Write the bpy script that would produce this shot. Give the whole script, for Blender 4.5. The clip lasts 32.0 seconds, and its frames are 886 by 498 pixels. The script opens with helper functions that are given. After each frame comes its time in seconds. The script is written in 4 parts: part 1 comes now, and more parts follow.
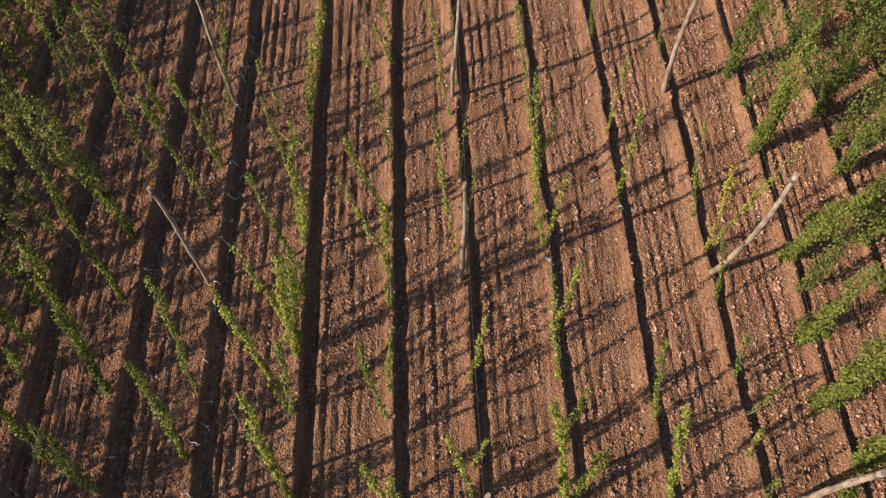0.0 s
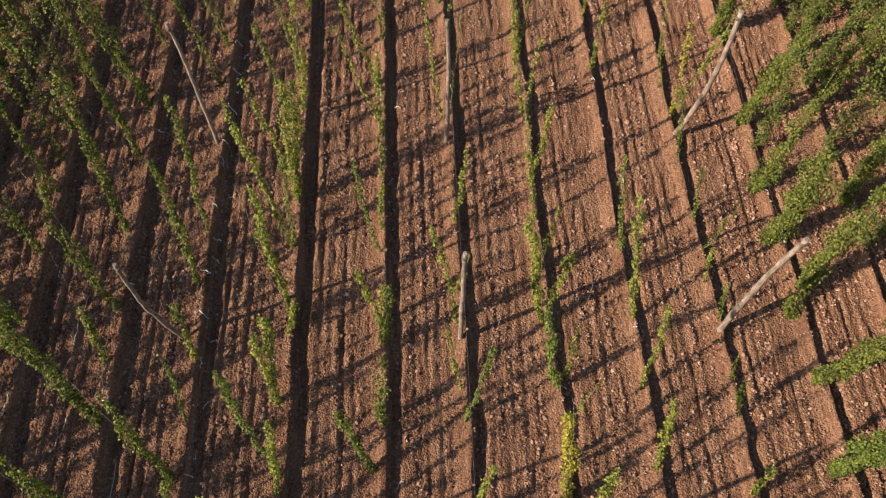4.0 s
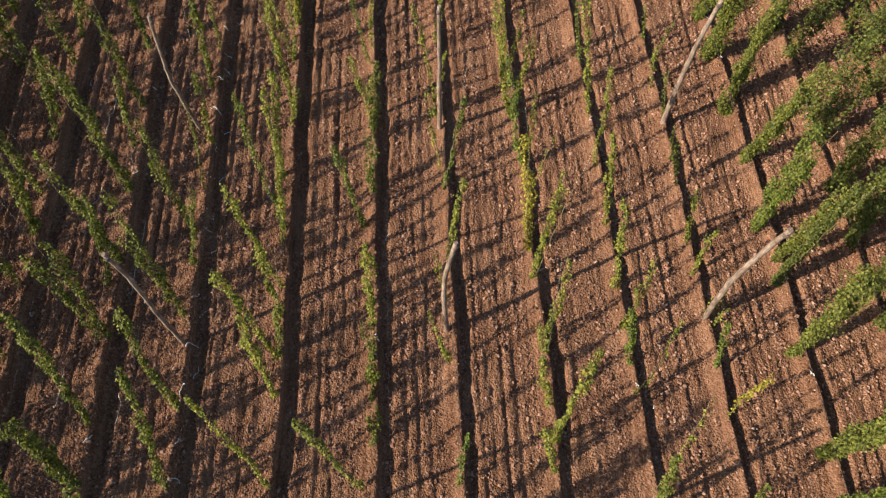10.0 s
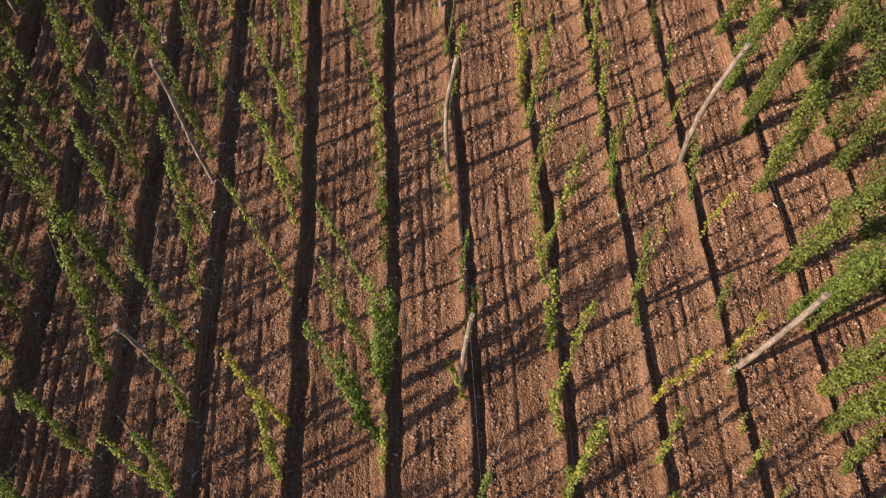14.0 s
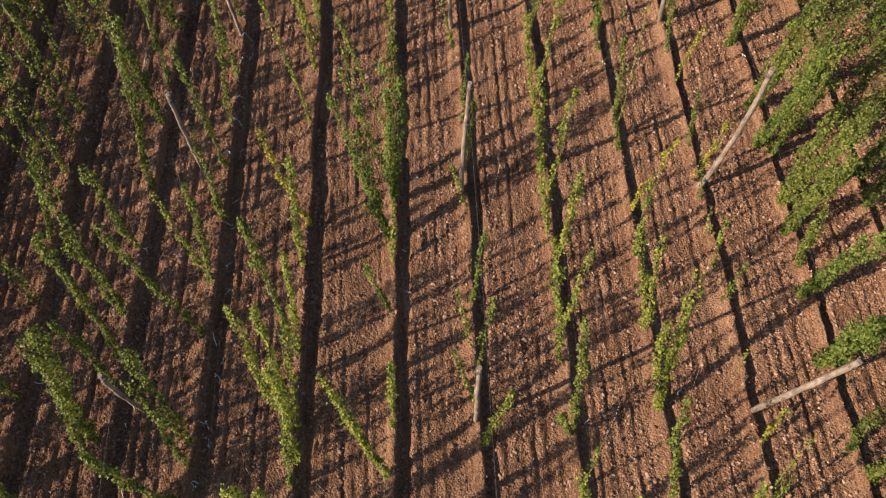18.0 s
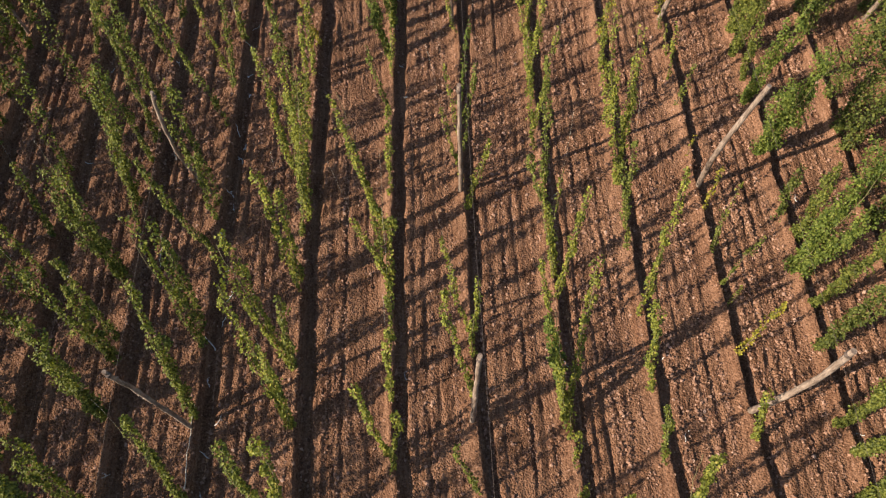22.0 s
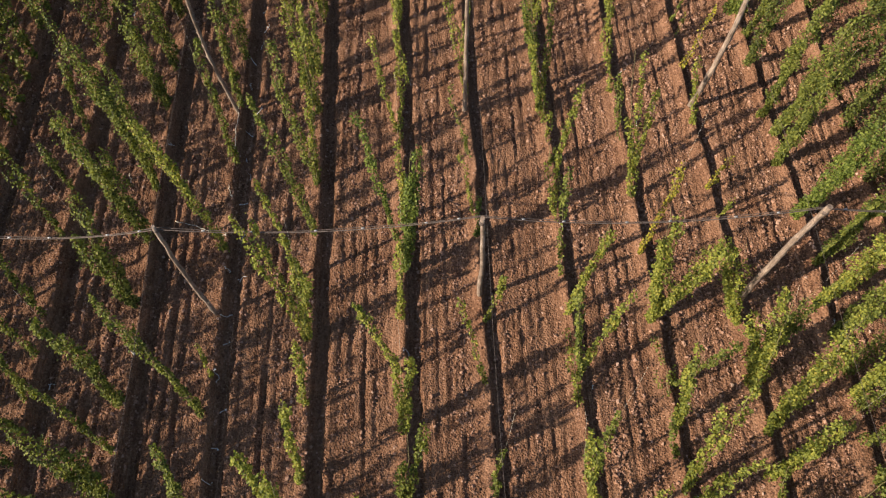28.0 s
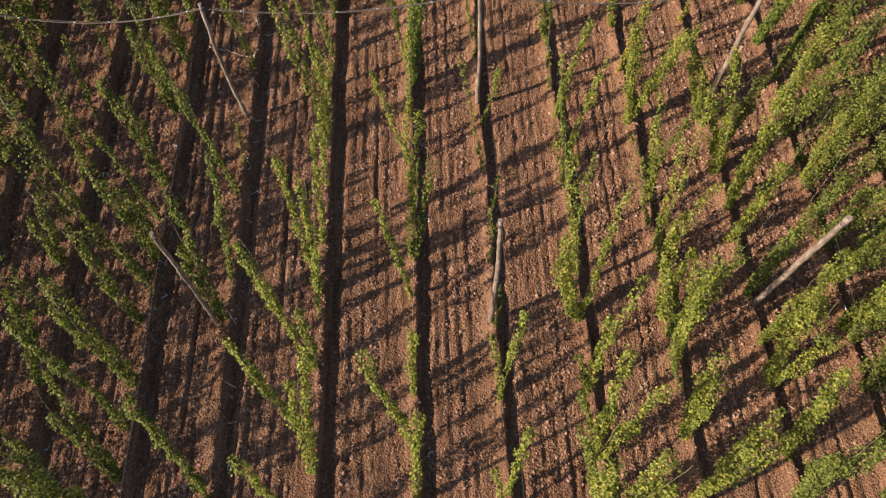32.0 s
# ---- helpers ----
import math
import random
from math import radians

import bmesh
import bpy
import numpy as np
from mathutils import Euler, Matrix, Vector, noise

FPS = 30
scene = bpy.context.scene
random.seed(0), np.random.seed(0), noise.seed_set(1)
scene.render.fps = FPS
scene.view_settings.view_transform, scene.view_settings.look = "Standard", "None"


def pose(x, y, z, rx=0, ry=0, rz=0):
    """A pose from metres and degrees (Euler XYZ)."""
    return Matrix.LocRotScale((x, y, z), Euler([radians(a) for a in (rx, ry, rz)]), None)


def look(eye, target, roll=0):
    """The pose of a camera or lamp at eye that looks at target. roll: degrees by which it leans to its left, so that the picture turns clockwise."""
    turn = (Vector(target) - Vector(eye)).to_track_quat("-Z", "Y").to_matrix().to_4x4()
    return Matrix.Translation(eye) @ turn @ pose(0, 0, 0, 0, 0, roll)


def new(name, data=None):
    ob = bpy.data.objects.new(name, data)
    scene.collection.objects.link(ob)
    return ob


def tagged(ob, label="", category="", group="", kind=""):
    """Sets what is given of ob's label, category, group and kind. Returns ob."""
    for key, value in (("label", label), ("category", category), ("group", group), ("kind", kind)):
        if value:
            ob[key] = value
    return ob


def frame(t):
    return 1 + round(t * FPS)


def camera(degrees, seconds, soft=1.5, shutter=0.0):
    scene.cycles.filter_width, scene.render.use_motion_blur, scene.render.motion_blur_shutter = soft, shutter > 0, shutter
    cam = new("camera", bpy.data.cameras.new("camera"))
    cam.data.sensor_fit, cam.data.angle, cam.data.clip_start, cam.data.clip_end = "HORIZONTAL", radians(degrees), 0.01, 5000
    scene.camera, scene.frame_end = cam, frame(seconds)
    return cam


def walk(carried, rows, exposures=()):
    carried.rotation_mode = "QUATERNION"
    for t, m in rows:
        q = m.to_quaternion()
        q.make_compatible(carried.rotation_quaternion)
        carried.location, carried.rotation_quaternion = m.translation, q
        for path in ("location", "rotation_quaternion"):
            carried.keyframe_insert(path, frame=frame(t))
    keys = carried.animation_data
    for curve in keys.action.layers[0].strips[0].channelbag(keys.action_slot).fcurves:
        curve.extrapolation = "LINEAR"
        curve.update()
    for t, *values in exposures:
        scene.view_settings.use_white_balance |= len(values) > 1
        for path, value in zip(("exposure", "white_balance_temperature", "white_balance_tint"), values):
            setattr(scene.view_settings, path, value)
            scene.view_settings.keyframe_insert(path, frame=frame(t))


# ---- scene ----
cam = camera(63.50, 32.0, soft=1.2)
# seconds, x, y, z, yaw, pitch, roll
ROWS = [
    (0.0, -0.072, -4.221, 24.725, -1.894, -62.058, -0.666),
    (1.0, -0.052, -5.757, 24.648, -1.826, -62.082, -0.748),
    (2.0, 0.023, -7.366, 24.569, -1.866, -62.157, -0.827),
    (3.0, 0.104, -8.921, 24.500, -1.994, -62.203, -0.851),
    (4.0, 0.118, -10.496, 24.469, -2.132, -62.215, -0.789),
    (5.0, 0.149, -12.061, 24.460, -2.240, -62.205, -0.724),
    (6.0, 0.251, -13.620, 24.449, -2.293, -62.220, -0.718),
    (7.0, 0.394, -15.082, 24.425, -2.280, -62.244, -0.782),
    (8.0, 0.450, -16.550, 24.408, -2.312, -62.304, -0.863),
    (9.0, 0.378, -18.083, 24.428, -2.431, -62.397, -0.929),
    (10.0, 0.309, -19.629, 24.430, -2.564, -62.521, -1.032),
    (11.0, 0.229, -21.157, 24.417, -2.656, -62.655, -1.134),
    (12.0, 0.108, -22.753, 24.404, -2.766, -62.820, -1.160),
    (13.0, -0.024, -24.420, 24.412, -2.827, -62.976, -1.114),
    (14.0, -0.127, -26.132, 24.417, -2.814, -63.089, -1.024),
    (15.0, -0.226, -27.889, 24.399, -2.761, -63.139, -0.898),
    (16.0, -0.312, -29.715, 24.353, -2.703, -63.147, -0.782),
    (17.0, -0.377, -31.636, 24.316, -2.647, -63.099, -0.722),
    (18.0, -0.417, -33.755, 24.304, -2.576, -63.028, -0.717),
    (19.0, -0.452, -36.062, 24.311, -2.448, -62.984, -0.699),
    (20.0, -0.459, -38.449, 24.343, -2.315, -62.955, -0.647),
    (21.0, -0.370, -40.766, 24.373, -2.222, -62.904, -0.607),
    (22.0, -0.251, -42.984, 24.355, -2.146, -62.856, -0.563),
    (23.0, -0.185, -45.197, 24.324, -2.097, -62.874, -0.496),
    (24.0, -0.174, -47.350, 24.304, -2.079, -62.930, -0.419),
    (25.0, -0.196, -49.458, 24.308, -2.063, -62.991, -0.373),
    (26.0, -0.271, -51.562, 24.327, -2.023, -63.066, -0.339),
    (27.0, -0.367, -53.660, 24.354, -1.954, -63.133, -0.335),
    (28.0, -0.469, -55.839, 24.365, -1.847, -63.241, -0.379),
    (29.0, -0.550, -58.047, 24.356, -1.752, -63.340, -0.460),
    (30.0, -0.666, -60.225, 24.311, -1.749, -63.395, -0.468),
    (31.0, -0.783, -62.338, 24.250, -1.830, -63.379, -0.402),
    (32.0, -0.859, -64.428, 24.192, -1.920, -63.333, -0.334),
]
walk(cam, [(t, pose(x, y, z, 90 + pitch, roll, yaw)) for t, x, y, z, yaw, pitch, roll in ROWS], [(0, 1.16), (32, 1.16)])

# ---- light: low clear sun from behind the field's west side ----
SUN_UP, SHADOW = 27.0, Vector((0.93, 0.36, 0)).normalized()
world = bpy.data.worlds.new("sky")
scene.world = world
world.use_nodes = True
wn = world.node_tree.nodes
sky = wn.new("ShaderNodeTexSky")
sky.sky_type, sky.sun_disc = "NISHITA", False
sky.sun_elevation = radians(SUN_UP)
sky.sun_rotation = math.atan2(-SHADOW.x, -SHADOW.y)
wn["Background"].inputs["Strength"].default_value = 0.068
world.node_tree.links.new(sky.outputs[0], wn["Background"].inputs["Color"])
sun = new("sun", bpy.data.lights.new("sun", "SUN"))
sun.data.energy, sun.data.angle, sun.data.color = 3.92, radians(0.5), (1.0, 0.86, 0.69)
toward = Vector((SHADOW.x * math.cos(radians(SUN_UP)), SHADOW.y * math.cos(radians(SUN_UP)), -math.sin(radians(SUN_UP))))
sun.matrix_world = look((-40, -40, 40), Vector((-40, -40, 40)) + toward)


# ---- materials ----
def material(name, rough=0.8):
    m = bpy.data.materials.new(name)
    m.use_nodes = True
    nt = m.node_tree
    b = nt.nodes["Principled BSDF"]
    b.inputs["Roughness"].default_value = rough
    return m, nt, b


def node(nt, kind, **values):
    n = nt.nodes.new(kind)
    for key, value in values.items():
        n.inputs[key.replace("_", " ")].default_value = value
    return n


def ramp(nt, source, stops):
    r = nt.nodes.new("ShaderNodeValToRGB")
    e = r.color_ramp.elements
    while len(e) < len(stops):
        e.new(0.5)
    for s, (place, colour) in zip(e, stops):
        s.position, s.color = place, (*colour, 1)
    nt.links.new(source, r.inputs[0])
    return r.outputs[0]


def mix(nt, kind, factor, a, b):
    m = nt.nodes.new("ShaderNodeMix")
    m.data_type, m.blend_type = "RGBA", kind
    for socket, value in ((m.inputs["Factor"], factor), (m.inputs["A"], a), (m.inputs["B"], b)):
        if isinstance(value, (int, float)):
            socket.default_value = value
        elif isinstance(value, tuple):
            socket.default_value = (*value, 1)
        else:
            nt.links.new(value, socket)
    return m.outputs["Result"]


def bump(nt, b, source, strength, distance):
    n = nt.nodes.new("ShaderNodeBump")
    n.inputs["Strength"].default_value, n.inputs["Distance"].default_value = strength, distance
    nt.links.new(source, n.inputs["Height"])
    nt.links.new(n.outputs[0], b.inputs["Normal"])


def coords(nt, scale=(1, 1, 1)):
    g = nt.nodes.new("ShaderNodeNewGeometry")
    mp = nt.nodes.new("ShaderNodeMapping")
    mp.inputs["Scale"].default_value = scale
    nt.links.new(g.outputs["Position"], mp.inputs["Vector"])
    return mp.outputs[0]


def soil_material(name, relief_size, shade):
    m, nt, b = material(name, 0.95)
    p = coords(nt)
    big = node(nt, "ShaderNodeTexNoise", Scale=0.35, Detail=5.0, Roughness=0.6)
    fine = node(nt, "ShaderNodeTexNoise", Scale=11.0, Detail=7.0, Roughness=0.72)
    line = node(nt, "ShaderNodeTexNoise", Scale=5.5, Detail=3.0, Roughness=0.6)
    crumb = node(nt, "ShaderNodeTexVoronoi", Scale=15.0)
    for n, v in ((big, p), (fine, p), (line, coords(nt, (1, 0.06, 1))), (crumb, p)):
        nt.links.new(v, n.inputs["Vector"])
    base = ramp(nt, fine.outputs["Fac"], [(0.3, (0.165, 0.088, 0.055)), (0.5, (0.285, 0.156, 0.100)), (0.72, (0.41, 0.242, 0.164))])
    tone = ramp(nt, big.outputs["Fac"], [(0.3, (0.82, 0.76, 0.74)), (0.7, (1.02, 1.0, 0.99))])
    lines = ramp(nt, line.outputs["Fac"], [(0.36, (0.80, 0.77, 0.75)), (0.5, (0.95, 0.94, 0.93)), (0.66, (1.10, 1.11, 1.11))])
    split = nt.nodes.new("ShaderNodeSeparateColor")
    nt.links.new(crumb.outputs["Color"], split.inputs[0])
    grain = ramp(nt, split.outputs[0], [(0.0, (0.74, 0.72, 0.71)), (0.7, (1.0, 1.0, 1.0)), (1.0, (1.22, 1.23, 1.24))])
    band = node(nt, "ShaderNodeTexNoise", Scale=3.2, Detail=4.0, Roughness=0.65)
    nt.links.new(coords(nt, (1, 0.16, 1)), band.inputs["Vector"])
    rough_part = ramp(nt, band.outputs["Fac"], [(0.42, (1.0, 1.0, 1.0)), (0.58, (0.12, 0.12, 0.12))])
    c = mix(nt, "MULTIPLY", 1.0, mix(nt, "MULTIPLY", 1.0, base, tone), lines)
    c = mix(nt, "MULTIPLY", 0.7, c, ramp(nt, band.outputs["Fac"], [(0.40, (0.84, 0.81, 0.79)), (0.60, (1.10, 1.10, 1.09))]))
    c = mix(nt, "MULTIPLY", rough_part, c, grain)
    fleck = node(nt, "ShaderNodeTexVoronoi", Scale=31.0)
    nt.links.new(p, fleck.inputs["Vector"])
    tones = nt.nodes.new("ShaderNodeSeparateColor")
    nt.links.new(fleck.outputs["Color"], tones.inputs[0])
    c = mix(nt, "MULTIPLY", rough_part, c, ramp(nt, tones.outputs[1], [(0.0, (0.55, 0.52, 0.50)), (0.55, (1.0, 1.0, 1.0)), (0.9, (1.12, 1.12, 1.12)), (1.0, (1.5, 1.55, 1.6))]))
    c = mix(nt, "MULTIPLY", 1.0, c, shade)
    nt.links.new(c, b.inputs["Base Color"])
    b.inputs["Specular IOR Level"].default_value = 0.1
    b.inputs["Diffuse Roughness"].default_value = 1.0
    relief = nt.nodes.new("ShaderNodeMath")
    relief.operation = "MULTIPLY_ADD"
    nt.links.new(crumb.outputs["Distance"], relief.inputs[0])
    relief.inputs[1].default_value = -0.9
    nt.links.new(fine.outputs["Fac"], relief.inputs[2])
    bump(nt, b, relief.outputs[0], 1.0, relief_size)
    return m


def clod_material():
    m, nt, b = material("clod_soil", 0.95)
    g = nt.nodes.new("ShaderNodeNewGeometry")
    c = ramp(nt, g.outputs["Random Per Island"], [(0.0, (0.13, 0.064, 0.042)), (0.45, (0.30, 0.168, 0.112)), (0.8, (0.43, 0.255, 0.175)), (0.96, (0.48, 0.300, 0.215)), (1.0, (0.52, 0.355, 0.27))])
    f = node(nt, "ShaderNodeTexNoise", Scale=22.0, Detail=4.0)
    nt.links.new(coords(nt), f.inputs["Vector"])
    c = mix(nt, "MULTIPLY", 0.5, c, ramp(nt, f.outputs["Fac"], [(0.3, (0.6, 0.55, 0.52)), (0.7, (1, 1, 1))]))
    nt.links.new(c, b.inputs["Base Color"])
    b.inputs["Specular IOR Level"].default_value = 0.1
    b.inputs["Diffuse Roughness"].default_value = 1.0
    return m


def leaf_material(name, stops, glow=0.35):
    m, nt, b = material(name, 0.55)
    g = nt.nodes.new("ShaderNodeNewGeometry")
    c = ramp(nt, g.outputs["Random Per Island"], stops)
    n = node(nt, "ShaderNodeTexNoise", Scale=1.3, Detail=2.0)
    nt.links.new(coords(nt), n.inputs["Vector"])
    c = mix(nt, "MULTIPLY", 0.6, c, ramp(nt, n.outputs["Fac"], [(0.3, (0.7, 0.72, 0.62)), (0.68, (1.0, 1.0, 1.0))]))
    nt.links.new(c, b.inputs["Base Color"])
    b.inputs["Specular IOR Level"].default_value = 0.3
    t = nt.nodes.new("ShaderNodeBsdfTranslucent")
    nt.links.new(mix(nt, "MULTIPLY", 1.0, c, (1.0, 1.0, 0.45)), t.inputs["Color"])
    s = nt.nodes.new("ShaderNodeMixShader")
    s.inputs[0].default_value = glow
    nt.links.new(b.outputs[0], s.inputs[1])
    nt.links.new(t.outputs[0], s.inputs[2])
    nt.links.new(s.outputs[0], nt.nodes["Material Output"].inputs["Surface"])
    return m


def wood_material(name, dark, light):
    m, nt, b = material(name, 0.85)
    p = coords(nt, (1, 1, 0.12))
    n = node(nt, "ShaderNodeTexNoise", Scale=26.0, Detail=6.0, Roughness=0.65)
    w = node(nt, "ShaderNodeTexNoise", Scale=1.6, Detail=3.0)
    nt.links.new(p, n.inputs["Vector"])
    nt.links.new(coords(nt), w.inputs["Vector"])
    c = ramp(nt, n.outputs["Fac"], [(0.3, dark), (0.62, light)])
    bare = node(nt, "ShaderNodeTexNoise", Scale=4.5, Detail=5.0, Roughness=0.7)
    nt.links.new(coords(nt, (1, 1, 0.5)), bare.inputs["Vector"])
    c = mix(nt, "MULTIPLY", 1.0, c, ramp(nt, bare.outputs["Fac"], [(0.40, (0.78, 0.74, 0.70)), (0.52, (1.0, 1.0, 1.0)), (0.64, (1.28, 1.27, 1.25))]))
    c = mix(nt, "MULTIPLY", 0.8, c, ramp(nt, w.outputs["Fac"], [(0.32, (0.55, 0.5, 0.46)), (0.62, (1, 1, 1))]))
    nt.links.new(c, b.inputs["Base Color"])
    bump(nt, b, n.outputs["Fac"], 0.6, 0.01)
    return m


def plain_material(name, a, b_, rough, metal=0.0, scale=14.0):
    m, nt, b = material(name, rough)
    n = node(nt, "ShaderNodeTexNoise", Scale=scale, Detail=4.0)
    nt.links.new(coords(nt), n.inputs["Vector"])
    nt.links.new(ramp(nt, n.outputs["Fac"], [(0.3, a), (0.7, b_)]), b.inputs["Base Color"])
    b.inputs["Metallic"].default_value = metal
    return m


SOIL = soil_material("red_brown_soil", 0.12, (1.05, 1.075, 1.03))
BANK_SOIL = soil_material("dry_bank_soil", 0.05, (1.05, 1.07, 1.02))
CLOD = clod_material()
LEAF = {
    "g": leaf_material("hop_leaf_green", [(0.0, (0.062, 0.082, 0.017)), (0.5, (0.162, 0.185, 0.035)), (1.0, (0.305, 0.312, 0.068))], 0.42),
    "y": leaf_material("hop_leaf_yellow_green", [(0.0, (0.11, 0.135, 0.028)), (0.5, (0.24, 0.262, 0.045)), (0.9, (0.39, 0.38, 0.072)), (1.0, (0.48, 0.40, 0.09))], 0.42),
    "e": leaf_material("hop_leaf_fresh_green", [(0.0, (0.058, 0.086, 0.016)), (0.5, (0.150, 0.195, 0.034)), (1.0, (0.285, 0.318, 0.066))], 0.42),
    "w": leaf_material("hop_leaf_golden", [(0.0, (0.15, 0.155, 0.028)), (0.4, (0.33, 0.30, 0.042)), (0.8, (0.50, 0.41, 0.055)), (1.0, (0.58, 0.44, 0.08))], 0.42),
    "d": leaf_material("hop_leaf_dark", [(0.0, (0.048, 0.064, 0.014)), (0.5, (0.108, 0.130, 0.026)), (1.0, (0.205, 0.215, 0.048))]),
}
POLE_WOOD = wood_material("weathered_pole_wood", (0.12, 0.085, 0.066), (0.36, 0.275, 0.215))
STEM = wood_material("bine_stem", (0.12, 0.11, 0.05), (0.26, 0.22, 0.10))
STEEL = plain_material("galvanised_wire", (0.30, 0.30, 0.30), (0.48, 0.47, 0.46), 0.5, 0.6)
RUST = plain_material("dark_cable", (0.065, 0.046, 0.037), (0.16, 0.12, 0.10), 0.75, 0.2)
TWINE = plain_material("pale_twine", (0.42, 0.37, 0.29), (0.62, 0.56, 0.46), 0.9)
WHITE = plain_material("bleached_scrap", (0.55, 0.53, 0.50), (0.80, 0.79, 0.77), 0.8)

# ---- plan ----
GAP = 3.17                        # rows run along y
LIPS = [-14.25, -11.10, -8.12, -4.78, -1.46, 1.40, 4.52, 7.71, 10.78, 14.0]  # rows -5 to 4
POLE_GAP, POLE0 = 8.93, 7.50      # posts along a row
WIRE_Z = 6.75
NEAR_X, NEAR_Y = (-22.0, 25.0), (-66.0, 28.0)


def row_x(k):
    return LIPS[min(max(k, -5), 4) + 5] + GAP * (k - min(max(k, -5), 4))


ROW_XS = np.array([row_x(k) + {1: 0.08, -4: 0.12}.get(k, 0.0) for k in range(-12, 12)])


def across(x, y):
    """Distance from the nearest row's lip, to its east; all lips bend gently along the field."""
    x = np.asarray(x) - np.interp(y, [-56, -50, -41, -32, -23, -14, -5, 7], [0.10, 0.08, 0.05, -0.07, 0.05, 0.21, 0.20, 0.12])
    return x - ROW_XS[np.argmin(np.abs(x[..., None] - ROW_XS + 0.1), axis=-1)]


def smooth_noise(nx, ny, sx, sy, seed):
    """Smooth random field on an nx by ny grid, with about sx by sy cells per bump."""
    r = np.random.default_rng(seed)
    gx, gy = int(nx / sx) + 3, int(ny / sy) + 3
    g = r.standard_normal((gx, gy))
    ix, iy = np.arange(nx) / sx, np.arange(ny) / sy
    i, j = ix.astype(int), iy.astype(int)
    u, v = ix - i, iy - j
    u, v = u * u * (3 - 2 * u), v * v * (3 - 2 * v)
    a = g[i][:, j] * (1 - u)[:, None] + g[i + 1][:, j] * u[:, None]
    b = g[i][:, j + 1] * (1 - u)[:, None] + g[i + 1][:, j + 1] * u[:, None]
    return a * (1 - v) + b * v


def profile(u):
    """Height across one row: sunlit bank, sharp lip, furrow."""
    return np.interp(u, [-1.6, -0.85, -0.58, -0.32, -0.09, 0.0, 0.06, 0.12, 0.22, 0.43, 0.57, 0.68, 0.85, 1.6],
                     [0.0, 0.0, 0.02, 0.10, 0.215, 0.235, 0.19, -0.06, -0.15, -0.15, 0.01, 0.03, 0.0, 0.0])


def grooves(u, x):
    """Straight harrow marks in the alley."""
    flat = np.clip((np.abs(u + 0.05) - 0.62) / 0.2, 0, 1)
    wave = np.cos(2 * np.pi * x / 0.43)
    return flat * (0.013 * wave - 0.034 * np.clip(-wave - 0.45, 0, 1))


STEP_X, STEP_Y = 0.05, 0.34
FX = np.arange(NEAR_X[0], NEAR_X[1] + 1e-6, STEP_X)
FY = np.arange(NEAR_Y[0], NEAR_Y[1] + 1e-6, STEP_Y)
NX, NY = len(FX), len(FY)
U0 = across(FX[:, None], FY[None])
EAST = np.clip((FX + 4) / 5, 0, 1)[:, None]      # the eastern banks are smoother, drier and less straight
U = U0 + (0.035 + 0.03 * EAST) * smooth_noise(NX, NY, 62, 7, 1) + (0.025 + 0.02 * EAST) * smooth_noise(NX, NY, 62, 1.6, 2)
WIDEN = np.clip(1 - 0.022 * FX, 0.95, 1.28)[:, None]      # the western furrows are wider
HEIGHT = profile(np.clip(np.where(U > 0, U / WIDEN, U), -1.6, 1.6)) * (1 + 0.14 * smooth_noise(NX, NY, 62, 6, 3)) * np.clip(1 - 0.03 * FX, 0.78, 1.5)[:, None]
HEIGHT += grooves(U0 + 0 * U, FX[:, None] + 0.03 * smooth_noise(NX, NY, 12, 10, 6)) * np.clip(1 + 0.8 * smooth_noise(NX, NY, 8, 14, 7) + 0.5 * smooth_noise(NX, NY, 4, 2, 8), 0, 2.4) * np.clip(1 - 0.11 * (FX + 2), 0.9, 2.1)[:, None]
BANK = np.clip(1.3 - np.abs(U + 0.25) / 0.4, 0.0, 1.0) * EAST
HEIGHT += (1 - 0.5 * BANK) * (0.024 * smooth_noise(NX, NY, 1.7, 1.0, 4) + 0.016 * smooth_noise(NX, NY, 6, 1.3, 5)) * np.clip(1 - 0.06 * (FX + 2), 1.0, 1.6)[:, None]


def ground_z(x, y):
    i = np.clip(((np.asarray(x) - FX[0]) / STEP_X), 0, NX - 1.001)
    j = np.clip(((np.asarray(y) - FY[0]) / STEP_Y), 0, NY - 1.001)
    a, b = i.astype(int), j.astype(int)
    u, v = i - a, j - b
    return (HEIGHT[a, b] * (1 - u) * (1 - v) + HEIGHT[a + 1, b] * u * (1 - v)
            + HEIGHT[a, b + 1] * (1 - u) * v + HEIGHT[a + 1, b + 1] * u * v)


def raw_mesh(name, verts, faces, material_, smooth=False):
    """A mesh from arrays: verts (n, 3), faces (m, 3 or 4)."""
    me = bpy.data.meshes.new(name)
    n, m, c = len(verts), len(faces), faces.shape[1]
    me.vertices.add(n)
    me.vertices.foreach_set("co", np.asarray(verts, np.float32).ravel())
    me.loops.add(m * c)
    me.loops.foreach_set("vertex_index", np.asarray(faces, np.int32).ravel())
    me.polygons.add(m)
    me.polygons.foreach_set("loop_start", np.arange(0, m * c, c, dtype=np.int32))
    me.polygons.foreach_set("loop_total", np.full(m, c, np.int32))
    me.polygons.foreach_set("use_smooth", np.full(m, smooth))
    me.materials.append(material_)
    me.update(calc_edges=True)
    me.validate()
    return me


def grid_faces(nx, ny):
    a = (np.arange(nx - 1)[:, None] * ny + np.arange(ny - 1)[None]).ravel()
    return np.stack([a, a + ny, a + ny + 1, a + 1], 1)


